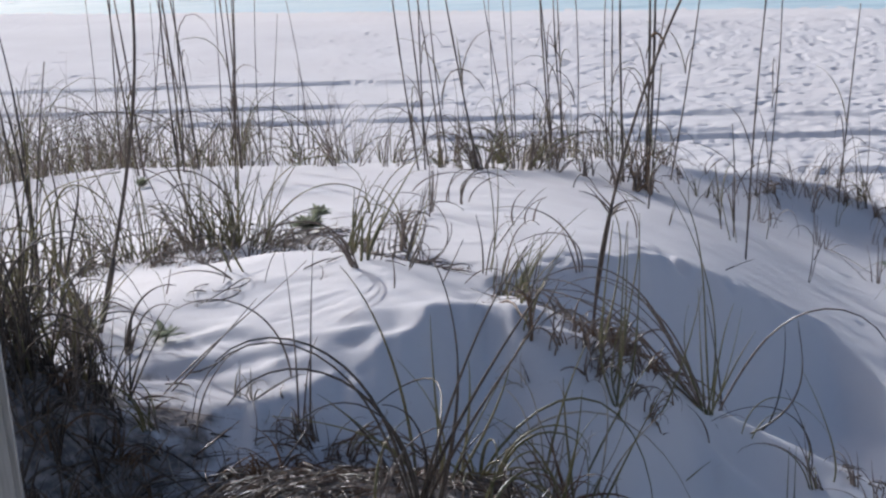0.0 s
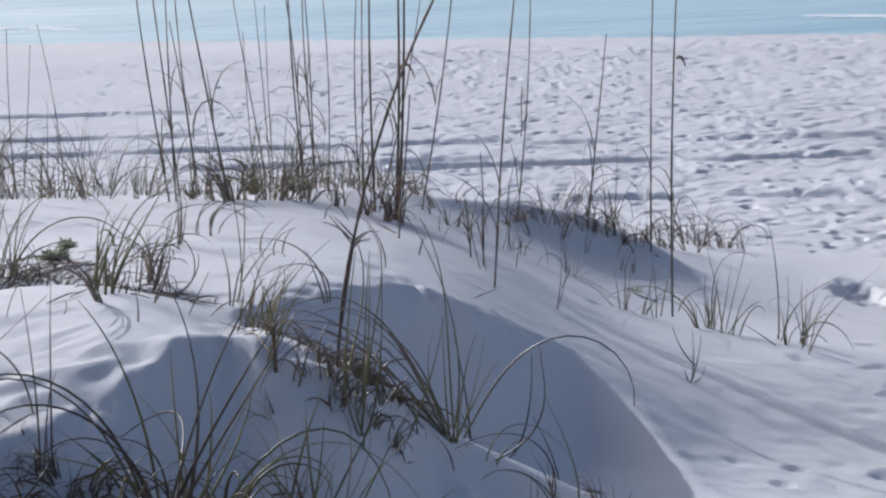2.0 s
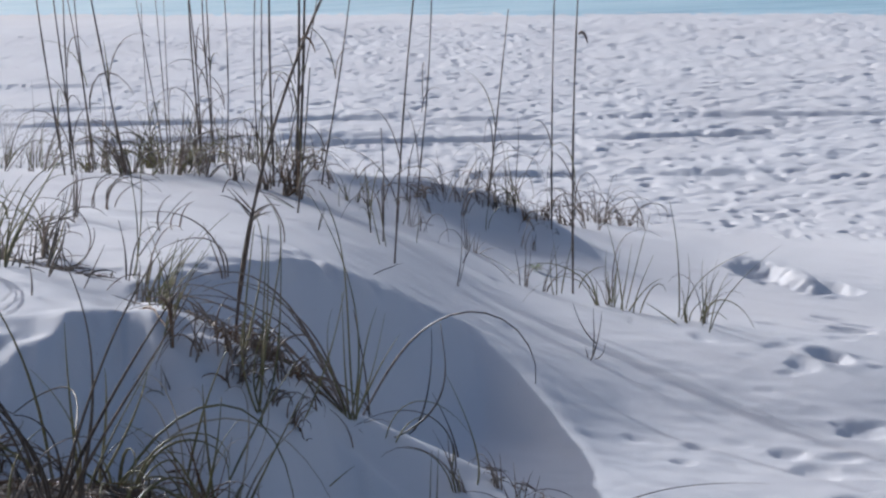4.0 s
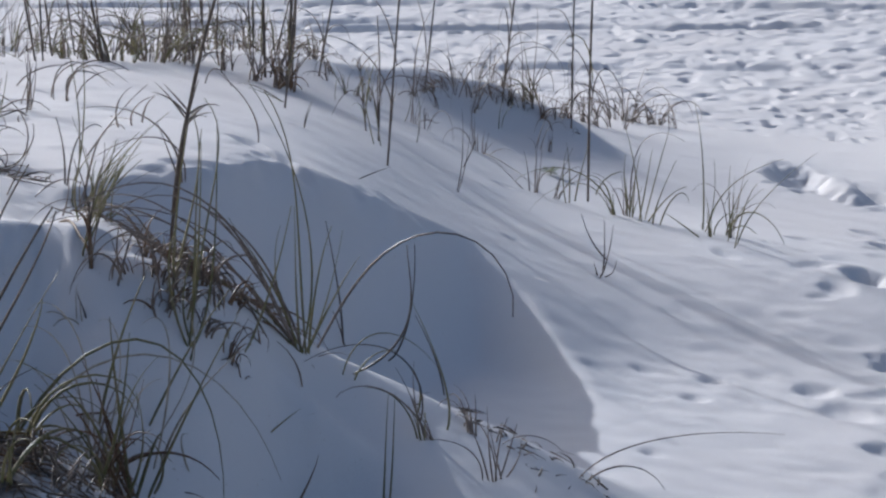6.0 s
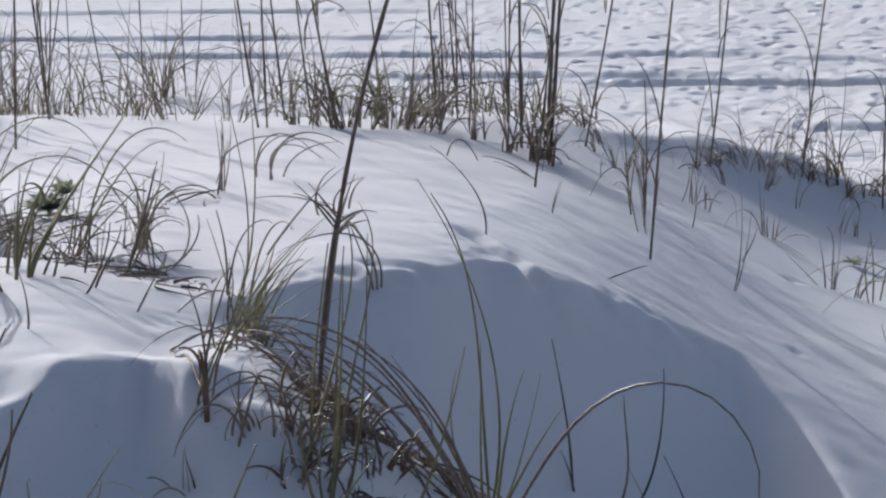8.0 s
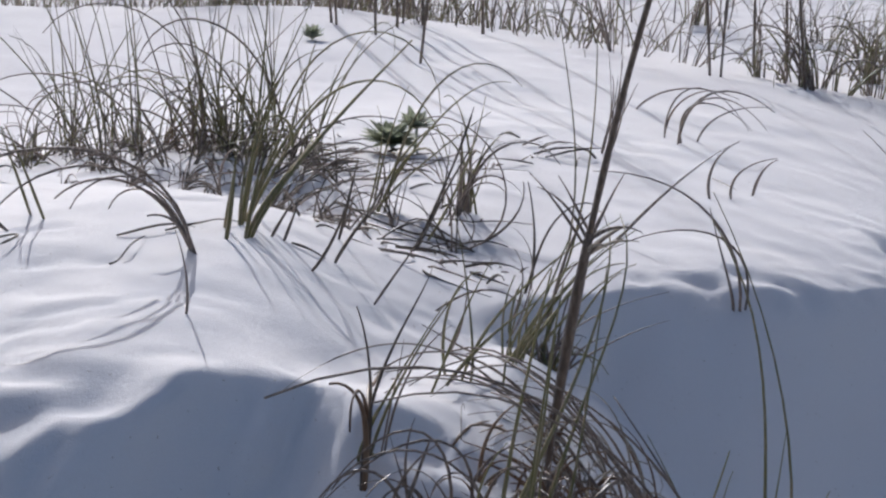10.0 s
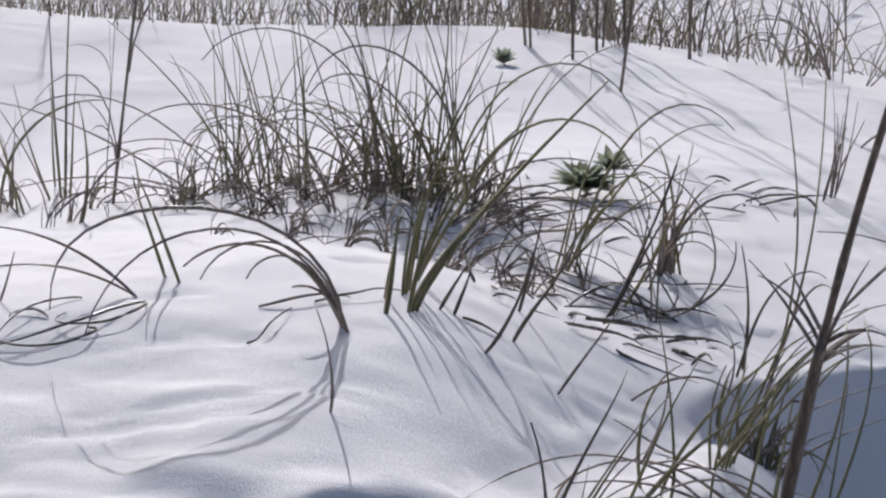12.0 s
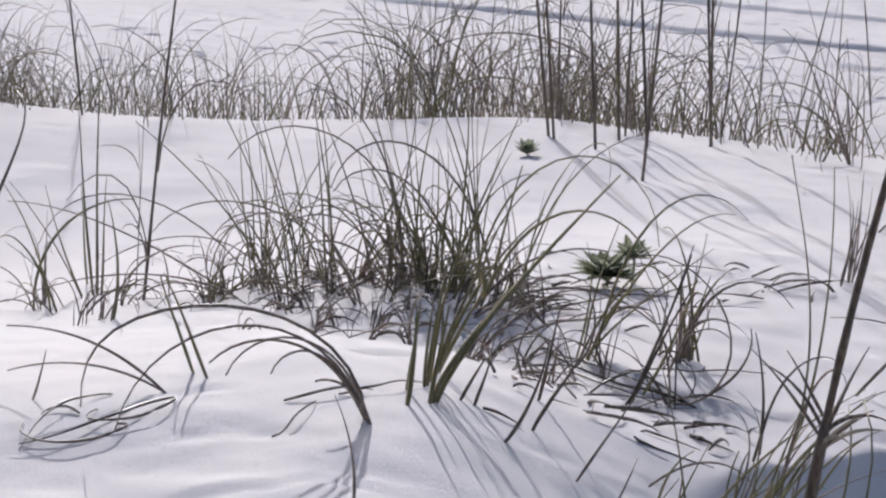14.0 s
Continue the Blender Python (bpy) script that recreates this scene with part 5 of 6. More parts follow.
bowed("near_clump", "large clump of long arching grass blades in litter", -0.635, 4.005, DARK, 0.0038, [
    (0.000, 0.000, -2.81, 0.771, 0.31, 2.92, 2.15, 0.49),
    (0.006, -0.004, -3.13, 0.641, 0.25, 2.27, 2.12, 0.17),
    (0.012, -0.003, 2.94, 0.609, 0.16, 2.51, 1.45, 0.17),
    (0.018, -0.003, -2.57, 0.493, 0.17, 2.64, 1.71, -0.00),
    (0.042, -0.008, 1.41, 0.770, 0.63, 1.81, 0.94, 1.52),
    (0.030, -0.012, -2.21, 0.296, -0.13, 1.67, 1.89, -0.43),
    (0.054, -0.008, 2.70, 0.554, -0.28, 0.95, 2.25, -0.31),
    (0.012, -0.013, -0.99, 0.779, 0.51, 0.31, 1.67, 0.07),
    (0.030, -0.012, -1.03, 0.888, 0.65, 0.25, 0.40, -0.28),
    (0.018, -0.013, -0.98, 0.781, 0.52, 0.32, 0.43, -0.02),
    (0.054, -0.008, -0.26, 0.305, 0.46, -0.39, 0.40, 0.01)])
bowed("litter_stems", "straight dry stems standing in dark litter", -1.245, 4.610, DRY, 0.0026, [
    (0.000, 0.000, 0.05, 0.467, 0.78, 0.14, 0.40, 0.40),
    (0.017, 0.024, 0.05, 0.310, 0.79, -0.00, 0.99, -0.03),
    (0.304, 0.034, -2.94, 0.393, 0.10, 2.04, 1.20, -0.01),
    (0.038, 0.123, 0.10, 0.165, 1.48, -0.46, 0.39, -0.11),
    (0.105, -0.225, -0.20, 0.232, 0.11, 0.77, 1.16, 0.01)])
bowed("sand_arch", "thin grass blades arching out of white sand", -1.170, 5.463, DRY, 0.0028, [
    (0.000, 0.000, -2.59, 0.214, 1.01, 0.86, 0.99, -0.00),
    (0.000, 0.000, -2.81, 0.234, 0.84, 0.84, 1.11, -0.02),
    (-0.176, -0.047, 0.61, 0.071, 0.32, -0.14, 1.03, -0.00)])
bowed("dark_clump", "tall thick dark green grass blades beside a wooden post", -1.802, 5.838, DARK, 0.0058, [
    (0.000, 0.000, -3.01, 0.826, -0.07, 0.26, 1.09, -0.00),
    (0.029, -0.042, 2.92, 0.646, -0.04, 0.33, 0.93, -0.13),
    (-0.044, 0.067, -2.69, 0.640, -0.05, 0.27, 1.60, -0.02),
    (0.087, -0.127, 3.10, 0.444, -0.26, 0.53, 1.19, -0.01),
    (0.120, -0.172, 0.95, 0.506, 0.30, 1.21, 2.19, 1.75)])
bowed("dark_clump", "tall green grass blades beside a wooden post", -1.785, 5.813, GREEN, 0.0044, [
    (0.000, 0.000, 2.99, 0.626, -0.05, 0.14, 1.00, -0.02),
    (0.175, -0.440, -1.16, 0.658, -0.84, 3.36, 1.10, 0.58),
    (0.194, -0.460, 2.78, 0.387, 0.10, 2.09, 1.59, -0.32),
    (0.047, -0.067, 2.67, 0.525, -0.21, 2.08, 2.56, -0.36),
    (0.081, -0.116, -1.56, 0.863, 0.43, 1.03, 0.78, 1.41)])
bowed("ridge_arch", "long thin dry blades arching along the dune ridge", -1.727, 8.904, DRY, 0.0036, [
    (0.000, 0.000, -2.84, 0.826, 0.22, 2.09, 0.77, -0.05),
    (-0.279, 0.184, -0.22, 0.551, 0.53, 2.46, 2.10, -0.06)])
bowed("husk_plant", "dark grass stems beside a drooping husk", -0.367, 4.838, DARK, 0.0032, [
    (0.000, 0.000, 0.77, 0.290, 0.00, 1.23, 1.47, 1.02),
    (0.002, 0.006, -2.60, 0.216, -0.06, 0.51, 1.93, -0.02)])
bowed("husk_plant", "drooping broad dry brown husk leaves", -0.366, 4.843, HUSK, 0.0048, [
    (0.000, 0.000, -1.73, 0.207, -0.08, 4.50, 2.67, 0.57),
    (0.001, 0.000, 1.93, 0.515, 0.38, 1.94, 0.33, -0.26),
    (0.002, -0.004, -2.49, 0.159, -0.02, 1.87, 3.01, 0.26)])
curled("sand_loops", "loops of thin dry grass lying on white sand", -1.231, 5.431, DARK, 0.0023, [
    (0.000, 0.000, -2.83, 0.224, 1.67, 0.30),
    (0.096, -0.005, -1.74, 0.232, -1.17, 1.89),
    (0.096, -0.005, -0.92, 0.241, -4.19, 1.34),
    (0.079, -0.112, -0.08, 0.262, -4.42, 0.54),
    (0.003, -0.084, 2.63, 0.071, 2.81, 2.26)])
curled("sand_loops", "curled dry grass stems lying on shaded sand", -0.890, 6.219, DARK, 0.0022, [
    (0.000, 0.000, -0.89, 0.254, 1.27, 2.59),
    (-0.124, 0.190, -0.93, 0.481, 1.00, 2.43),
    (0.116, -0.237, 1.04, 0.168, -0.07, 1.04),
    (0.134, -0.656, -0.00, 0.054, 0.10, 1.00),
    (-0.021, -0.761, 0.24, 0.153, 1.17, 0.30),
    (-0.080, -0.798, 0.50, 0.125, 1.08, 2.35),
    (-0.025, -0.930, 1.25, 0.139, 0.64, 0.49),
    (0.217, -0.078, 0.63, 0.076, -0.39, 1.18)])

# thin curling blades between the tufts
for x, y, n, h, mats, seed in ((-1.02, 6.32, 12, 0.17, [DRY, DARK], 311), (-0.80, 6.12, 14, 0.17, [DRY, DARK], 312), (-1.55, 6.62, 16, 0.22, [DRY, DARK, GREEN], 313), (-1.85, 6.70, 12, 0.20, [DRY, DARK], 314), (-1.12, 6.05, 6, 0.14, [DARK, DRY], 315), (-0.52, 4.35, 12, 0.15, [PALE, DRY], 316), (-0.28, 4.72, 8, 0.11, [PALE, DRY], 317)):
    tuft("curly_grass_tuft", "thin curling dry grass blades over white sand", x, y, n, h, h, mats, seed, 0.0018, 0.07, 0.92)
tuft("straw_tuft", "low dense tangle of dry straw blades", -1.22, 6.60, 26, 0.18, 0.26, [DRY, DRY, PALE], 302, 0.0020, 0.10, 0.7)
tuft("sea_oat_clump", "full tuft of green and dry dune grass in white sand", -1.803, 6.974, 30, 0.389, 0.435, [GREEN, DRY, DRY], 101, 0.0022, 0.074, 0.48)
tuft("sea_oat_clump", "thin tuft of green and dry dune grass", -1.644, 6.888, 9, 0.277, 0.211, [GREEN, DRY], 102, 0.0026, 0.036, 0.48)
tuft("sea_oat_clump", "dense tuft of brown dune grass in white sand", -1.459, 6.781, 46, 0.362, 0.405, [DRY, DRY, GREEN], 103, 0.0025, 0.069, 0.48)
tuft("sea_oat_clump", "full tuft of green dune grass in white sand", -1.334, 6.775, 38, 0.368, 0.399, [GREEN, GREEN, DRY], 104, 0.0025, 0.068, 0.48)
tuft("flattened_clump", "low flattened dry grass on the sand", -1.402, 6.521, 12, 0.110, 0.231, [DRY, DARK], 105, 0.0026, 0.065, 0.85)
tuft("flattened_clump", "low flattened dry grass on the sand", -1.300, 6.588, 12, 0.101, 0.232, [DRY, DARK], 106, 0.0026, 0.065, 0.85)
tuft("flattened_clump", "low flattened dry grass beside green shoots", -1.168, 6.587, 8, 0.129, 0.219, [DRY, DARK], 107, 0.0026, 0.061, 0.85)
tuft("flattened_clump", "thin low grass blades on white sand", -1.938, 6.824, 5, 0.170, 0.226, [DRY, GREEN], 108, 0.0022, 0.063, 0.85)
tuft("sea_oat_clump", "loose tuft of arching dry grass", -2.241, 6.738, 8, 0.231, 0.254, [DRY, GREEN], 110, 0.0026, 0.043, 0.48)
tuft("sea_oat_clump", "small tuft of green grass in white sand", -0.751, 6.344, 14, 0.228, 0.105, [GREEN, DRY], 111, 0.0035, 0.020, 0.48)
tuft("flattened_clump", "tangle of curled brown grass under a tall clump", -1.45, 6.42, 16, 0.13, 0.25, [DRY, DARK], 210, 0.0022, 0.09, 0.9)
tuft("flattened_clump", "tangle of curled brown grass under a tall clump", -1.24, 6.32, 14, 0.11, 0.25, [DRY, DARK, DRY], 211, 0.0021, 0.08, 0.9)
tuft("flattened_clump", "tangle of curled brown grass under a tall clump", -1.62, 6.62, 16, 0.14, 0.28, [DRY, DARK], 212, 0.0023, 0.09, 0.9)
tuft("flattened_clump", "loose curled brown grass on white sand", -1.06, 6.12, 12, 0.12, 0.24, [DRY, DARK], 213, 0.0021, 0.08, 0.9)
tuft("flattened_clump", "loose curled brown grass on white sand", -1.74, 6.36, 10, 0.12, 0.26, [DRY], 214, 0.0021, 0.10, 0.9)
tuft("flattened_clump", "loose curled brown grass on white sand", -2.02, 6.62, 12, 0.16, 0.3, [DRY, GREEN], 215, 0.0023, 0.10, 0.9)
tuft("flattened_clump", "tangle of curled brown grass under a tall clump", -1.33, 6.62, 18, 0.15, 0.28, [DRY, DARK, GREEN], 216, 0.0024, 0.09, 0.85)
tuft("sea_oat_clump", "dense upright tuft on the dune ridge", -2.270, 15.124, 34, 0.467, 0.214, [GREEN, DRY], 113, 0.0035, 0.036, 0.48)
tuft("sea_oat_clump", "dense low tuft among dry stalks", -0.440, 9.207, 40, 0.243, 0.170, [GREEN, DRY], 114, 0.0035, 0.029, 0.48)
tuft("sea_oat_clump", "dense low tuft among dry stalks", -0.270, 9.207, 26, 0.268, 0.170, [DRY, GREEN], 115, 0.0032, 0.029, 0.48)
tuft("pale_sprout", "small pale sprouting grass tuft", -1.037, 4.562, 10, 0.101, 0.054, [PALE, DRY], 116, 0.0026, 0.020, 0.48)
tuft("yellow_shoots", "yellow-green grass shoots among dark litter", -1.230, 4.357, 10, 0.208, 0.078, [GREEN, DRY], 117, 0.0036, 0.022, 0.85)
tuft("dark_stub", "short dark stem stub in sand", -1.373, 4.895, 6, 0.185, 0.043, [DARK], 118, 0.0040, 0.020, 0.48)
tuft("straw_heap", "heap of matted dry straw on the spur", -0.171, 4.848, 105, 0.105, 0.238, [HUSK, DRY, DRY], 119, 0.0026, 0.067, 0.85)
tuft("straw_heap", "heap of matted brown straw on the spur", -0.106, 4.912, 76, 0.090, 0.156, [HUSK, DRY], 120, 0.0030, 0.044, 0.85)
tuft("dry_tuft", "small dry grass tuft at the spur's foot", 0.329, 4.897, 10, 0.202, 0.101, [DRY, GREEN], 121, 0.0024, 0.020, 0.48)
tuft("dry_tuft", "small dry grass tuft at the spur's foot", 0.477, 5.039, 12, 0.134, 0.119, [DRY], 122, 0.0024, 0.020, 0.48)
tuft("withered_clump", "matted dead grass among litter", -0.897, 4.448, 30, 0.105, 0.145, [DRY, HUSK], 123, 0.0030, 0.040, 0.85)
tuft("withered_clump", "matted dead grass among litter", -0.768, 4.408, 30, 0.105, 0.170, [DRY, HUSK, PALE], 124, 0.0030, 0.048, 0.85)
tuft("withered_clump", "matted dead grass among litter", -1.001, 4.286, 26, 0.103, 0.167, [HUSK, DRY], 125, 0.0030, 0.047, 0.85)
tuft("withered_clump", "matted pale dead grass in shade", -0.457, 4.491, 18, 0.093, 0.146, [DRY, PALE], 126, 0.0026, 0.041, 0.85)
tuft("low_dry_tuft", "low dry blond tuft at the edge of the beach", 1.694, 10.362, 44, 0.260, 0.166, [DRY], 127, 0.0022, 0.046, 0.85)
tuft("low_dry_tuft", "low dry blond tuft at the edge of the beach", 1.455, 9.855, 34, 0.220, 0.132, [DRY], 128, 0.0022, 0.037, 0.85)
tuft("low_dry_tuft", "low dry blond tuft at the edge of the beach", 1.863, 10.439, 26, 0.200, 0.140, [DRY], 129, 0.0022, 0.039, 0.85)
tuft("low_dry_tuft", "thin blond grass tuft at the slope's edge", 0.839, 9.193, 30, 0.280, 0.171, [DRY], 130, 0.0020, 0.048, 0.85)
tuft("low_dry_tuft", "thin blond grass tuft at the slope's edge", 1.043, 9.339, 24, 0.290, 0.149, [DRY], 131, 0.0020, 0.042, 0.85)
tuft("low_dry_tuft", "thin blond grass tuft at the slope's edge", 1.134, 9.365, 22, 0.270, 0.150, [DRY, GREEN], 132, 0.0020, 0.042, 0.85)
tuft("low_dry_tuft", "thin blond grass tuft at the slope's edge", 0.679, 9.079, 20, 0.250, 0.145, [DRY], 133, 0.0020, 0.041, 0.85)
tuft("low_dry_tuft", "thin blond grass tuft at the slope's edge", 0.411, 8.744, 16, 0.220, 0.117, [DRY, GREEN], 134, 0.0020, 0.033, 0.85)
tuft("low_dry_tuft", "thin dry grass tuft at the slope's edge", 0.308, 8.910, 10, 0.142, 0.118, [DRY], 135, 0.0022, 0.033, 0.85)
tuft("sea_oat_clump", "dense green tuft among dry stalks", -0.485, 8.762, 40, 0.255, 0.221, [GREEN, DRY, DRY], 136, 0.0027, 0.037, 0.48)
tuft("sea_oat_clump", "dense green tuft among dry stalks", -0.370, 8.834, 34, 0.281, 0.222, [GREEN, DRY, DRY], 137, 0.0027, 0.038, 0.48)
tuft("sea_oat_clump", "dense tuft among dry stalks", -0.232, 8.820, 26, 0.280, 0.257, [DRY, GREEN, HUSK], 138, 0.0027, 0.044, 0.48)
tuft("sea_oat_clump", "dry brown tuft around thick stalks", 0.102, 8.575, 40, 0.251, 0.183, [DRY, HUSK, DARK], 139, 0.0035, 0.031, 0.48)
tuft("sea_oat_clump", "dry brown tuft around thick stalks", 0.013, 8.610, 14, 0.206, 0.183, [DRY], 140, 0.0030, 0.031, 0.48)
tuft("sea_oat_clump", "thin dry tuft on the ridge", -0.095, 8.746, 12, 0.186, 0.139, [DRY], 141, 0.0027, 0.024, 0.48)
tuft("sea_oat_clump", "thin tuft on the ridge", -0.645, 8.764, 16, 0.186, 0.209, [DRY, GREEN], 142, 0.0027, 0.036, 0.48)
tuft("sea_oat_clump", "thin tuft on the ridge", -1.245, 14.705, 24, 0.377, 0.377, [DRY, GREEN], 143, 0.0030, 0.064, 0.48)
tuft("sea_oat_clump", "thin tuft on the ridge", -1.515, 14.902, 24, 0.420, 0.382, [DRY, GREEN], 144, 0.0030, 0.065, 0.48)
tuft("slope_sprig", "thin dry sprigs on the shaded slope", 0.830, 8.570, 10, 0.162, 0.115, [DRY], 145, 0.0020, 0.020, 0.48)
tuft("slope_sprig", "thin dry sprigs on the shaded slope", 1.133, 8.963, 8, 0.169, 0.097, [DRY, GREEN], 146, 0.0020, 0.020, 0.48)
tuft("slope_sprig", "thin dry sprigs on the shaded slope", 0.606, 8.618, 8, 0.185, 0.092, [DRY], 147, 0.0020, 0.020, 0.48)
tuft("withered_clump", "dense brown withered base of a grass tuft", -1.465, 6.769, 50, 0.106, 0.298, [DRY, DRY, HUSK], 148, 0.0024, 0.083, 0.85)
tuft("withered_clump", "dense brown withered base of a grass tuft", -1.738, 6.901, 34, 0.079, 0.224, [DRY, DARK], 149, 0.0022, 0.063, 0.85)
tuft("withered_clump", "dense brown withered base of a grass tuft", -1.312, 6.714, 44, 0.114, 0.248, [DRY, DARK, GREEN], 150, 0.0022, 0.070, 0.85)
tuft("flattened_clump", "low loops of dry grass beside green shoots", -1.026, 6.033, 5, 0.095, 0.172, [DRY, DARK], 152, 0.0020, 0.048, 0.85)
tuft("flattened_clump", "low loops of dry grass on white sand", -1.956, 6.445, 4, 0.127, 0.253, [DRY], 153, 0.0020, 0.071, 0.85)
tuft("flattened_clump", "low curled loops of dry grass on white sand", -1.342, 6.153, 6, 0.074, 0.239, [DRY], 155, 0.0020, 0.067, 0.85)
tuft("dark_clump", "dense dark withered grass beside a wooden post", -1.770, 5.546, 70, 0.271, 0.239, [DARK, DARK, GREEN], 156, 0.0034, 0.041, 0.48)
tuft("dark_clump", "dense dark withered grass on shaded sand", -1.529, 5.097, 50, 0.163, 0.222, [DARK, DARK, HUSK], 157, 0.0032, 0.038, 0.48)
tuft("dark_clump", "dense dark withered grass beside a wooden post", -1.544, 4.348, 50, 0.156, 0.195, [DARK], 158, 0.0034, 0.033, 0.48)
tuft("shaded_clump", "bushy dry grass clump in shade", -0.307, 4.353, 26, 0.231, 0.185, [DRY, GREEN, HUSK], 159, 0.0036, 0.031, 0.48)
tuft("shaded_clump", "low dry grass clump in shade", -0.378, 4.116, 20, 0.098, 0.153, [DRY, DARK], 160, 0.0030, 0.026, 0.48)
tuft("low_dry_tuft", "thin blond grass tuft at the slope's edge", 1.230, 9.315, 26, 0.150, 0.175, [DRY, HUSK], 161, 0.0022, 0.049, 0.85)
tuft("low_dry_tuft", "thin dry grass tuft at the slope's edge", 0.296, 9.078, 20, 0.145, 0.217, [DRY, HUSK], 162, 0.0022, 0.061, 0.85)
tuft("slope_sprig", "thin dry sprigs on the sunlit slope", 1.274, 7.935, 14, 0.241, 0.197, [DRY, GREEN], 163, 0.0027, 0.034, 0.48)
tuft("slope_sprig", "thin dry sprigs on the sunlit slope", 1.572, 7.680, 14, 0.237, 0.194, [DRY, GREEN], 164, 0.0027, 0.033, 0.48)
tuft("slope_sprig", "thin dry sprigs on the shaded slope", 0.981, 8.032, 12, 0.198, 0.154, [DRY, DARK], 165, 0.0022, 0.026, 0.48)
tuft("flattened_clump", "tangle of curled dry grass between tufts", -1.567, 6.807, 24, 0.162, 0.325, [DRY, DARK, PALE], 166, 0.0024, 0.091, 0.85)
tuft("flattened_clump", "loops of curled dry grass on white sand", -1.354, 6.296, 10, 0.105, 0.247, [DRY, DARK], 167, 0.0022, 0.069, 0.85)
tuft("flattened_clump", "loops of curled dry grass on white sand", -1.809, 6.800, 14, 0.166, 0.288, [DRY, DARK], 168, 0.0022, 0.081, 0.85)
tuft("straw_heap", "dense mass of brown straw on the spur", -0.211, 5.273, 56, 0.095, 0.144, [DRY, HUSK, PALE], 170, 0.0030, 0.040, 0.85)
tuft("green_tuft", "bushy green tuft at the hollow's edge", -0.421, 5.789, 26, 0.076, 0.068, [GREEN, DRY], 171, 0.0026, 0.020, 0.48)
tuft("sea_oat_clump", "thin arching dry tuft on the ridge", -0.599, 8.785, 14, 0.349, 0.303, [DRY], 172, 0.0022, 0.051, 0.48)
tuft("sea_oat_clump", "thin arching dry tuft among stalks", -0.278, 8.849, 14, 0.375, 0.351, [DRY], 173, 0.0022, 0.060, 0.48)
tuft("sea_oat_clump", "thin arching dry tuft on the ridge", -0.899, 8.847, 14, 0.375, 0.375, [DRY], 174, 0.0022, 0.064, 0.48)
tuft("sea_oat_clump", "thin arching dry tuft on the ridge", -1.103, 8.839, 16, 0.399, 0.375, [DRY, GREEN], 175, 0.0022, 0.064, 0.48)
tuft("sea_oat_clump", "thin arching dry tuft on the ridge", -1.844, 8.972, 12, 0.360, 0.360, [DRY], 176, 0.0022, 0.061, 0.48)
tuft("sea_oat_clump", "thin arching dry tuft on the ridge", -3.357, 14.987, 14, 0.663, 0.624, [DRY, GREEN], 177, 0.0022, 0.106, 0.48)
tuft("sea_oat_clump", "thin arching dry tuft on the ridge", -1.888, 14.978, 10, 0.462, 0.577, [DRY], 178, 0.0022, 0.098, 0.48)
tuft("sea_oat_clump", "thin arching dry tuft on the ridge", -1.416, 14.784, 8, 0.379, 0.569, [DRY], 179, 0.0022, 0.097, 0.48)
tuft("tangled_stems", "tangle of dark dry stems over shaded sand", -1.068, 6.475, 5, 0.163, 0.163, [DARK, DRY], 180, 0.0022, 0.028, 0.48)
tuft("tangled_stems", "tangle of dark dry stems over shaded sand", -0.811, 6.195, 7, 0.132, 0.149, [DARK, DRY], 181, 0.0020, 0.025, 0.48)
tuft("tangled_stems", "tangle of fine dry stems on white sand", -0.776, 6.358, 5, 0.137, 0.137, [DRY, DARK], 182, 0.0018, 0.023, 0.48)
tuft("near_clump", "large clump of long arching grass blades in litter", -0.589, 4.116, 26, 0.204, 0.346, [DARK, GREEN, DRY], 183, 0.0040, 0.097, 0.85)
tuft("near_clump", "clump of leaning grass blades in shade", -0.491, 4.160, 16, 0.174, 0.249, [DARK, DRY, GREEN], 184, 0.0034, 0.070, 0.85)
tuft("withered_clump", "dark matted dead grass in shade", -1.476, 4.196, 40, 0.115, 0.191, [DARK, HUSK], 185, 0.0030, 0.054, 0.85)
tuft("withered_clump", "dark matted dead grass in shade", -1.368, 4.308, 40, 0.103, 0.194, [DARK, HUSK, DRY], 186, 0.0030, 0.054, 0.85)
tuft("withered_clump", "dark matted dead grass in shade", -1.276, 4.252, 40, 0.103, 0.192, [DARK, HUSK], 187, 0.0030, 0.054, 0.85)
tuft("withered_clump", "dark matted dead grass in shade", -1.446, 4.348, 40, 0.143, 0.195, [DARK, DARK, HUSK], 189, 0.0030, 0.055, 0.85)
tuft("withered_clump", "matted straw in litter", -0.869, 4.375, 30, 0.078, 0.195, [DRY, HUSK, PALE], 190, 0.0026, 0.055, 0.85)
tuft("withered_clump", "matted straw in litter", -0.677, 4.164, 30, 0.075, 0.187, [DRY, HUSK], 191, 0.0026, 0.052, 0.85)
tuft("flattened_clump", "few dark dry stems leaning over shaded sand", -0.783, 5.844, 4, 0.096, 0.176, [DARK, DRY], 192, 0.0022, 0.049, 0.85)
tuft("flattened_clump", "wide loops of curled dry grass on white sand", -1.939, 6.655, 8, 0.164, 0.263, [DRY, GREEN], 197, 0.0022, 0.074, 0.85)
tuft("low_dry_tuft", "thin brown grass tuft on the bank's edge", 0.949, 9.266, 20, 0.137, 0.199, [DRY, HUSK, DARK], 198, 0.0022, 0.056, 0.85)
tuft("low_dry_tuft", "thin brown grass tuft on the bank's edge", 1.199, 9.279, 18, 0.125, 0.175, [DRY, HUSK, DARK], 199, 0.0022, 0.049, 0.85)
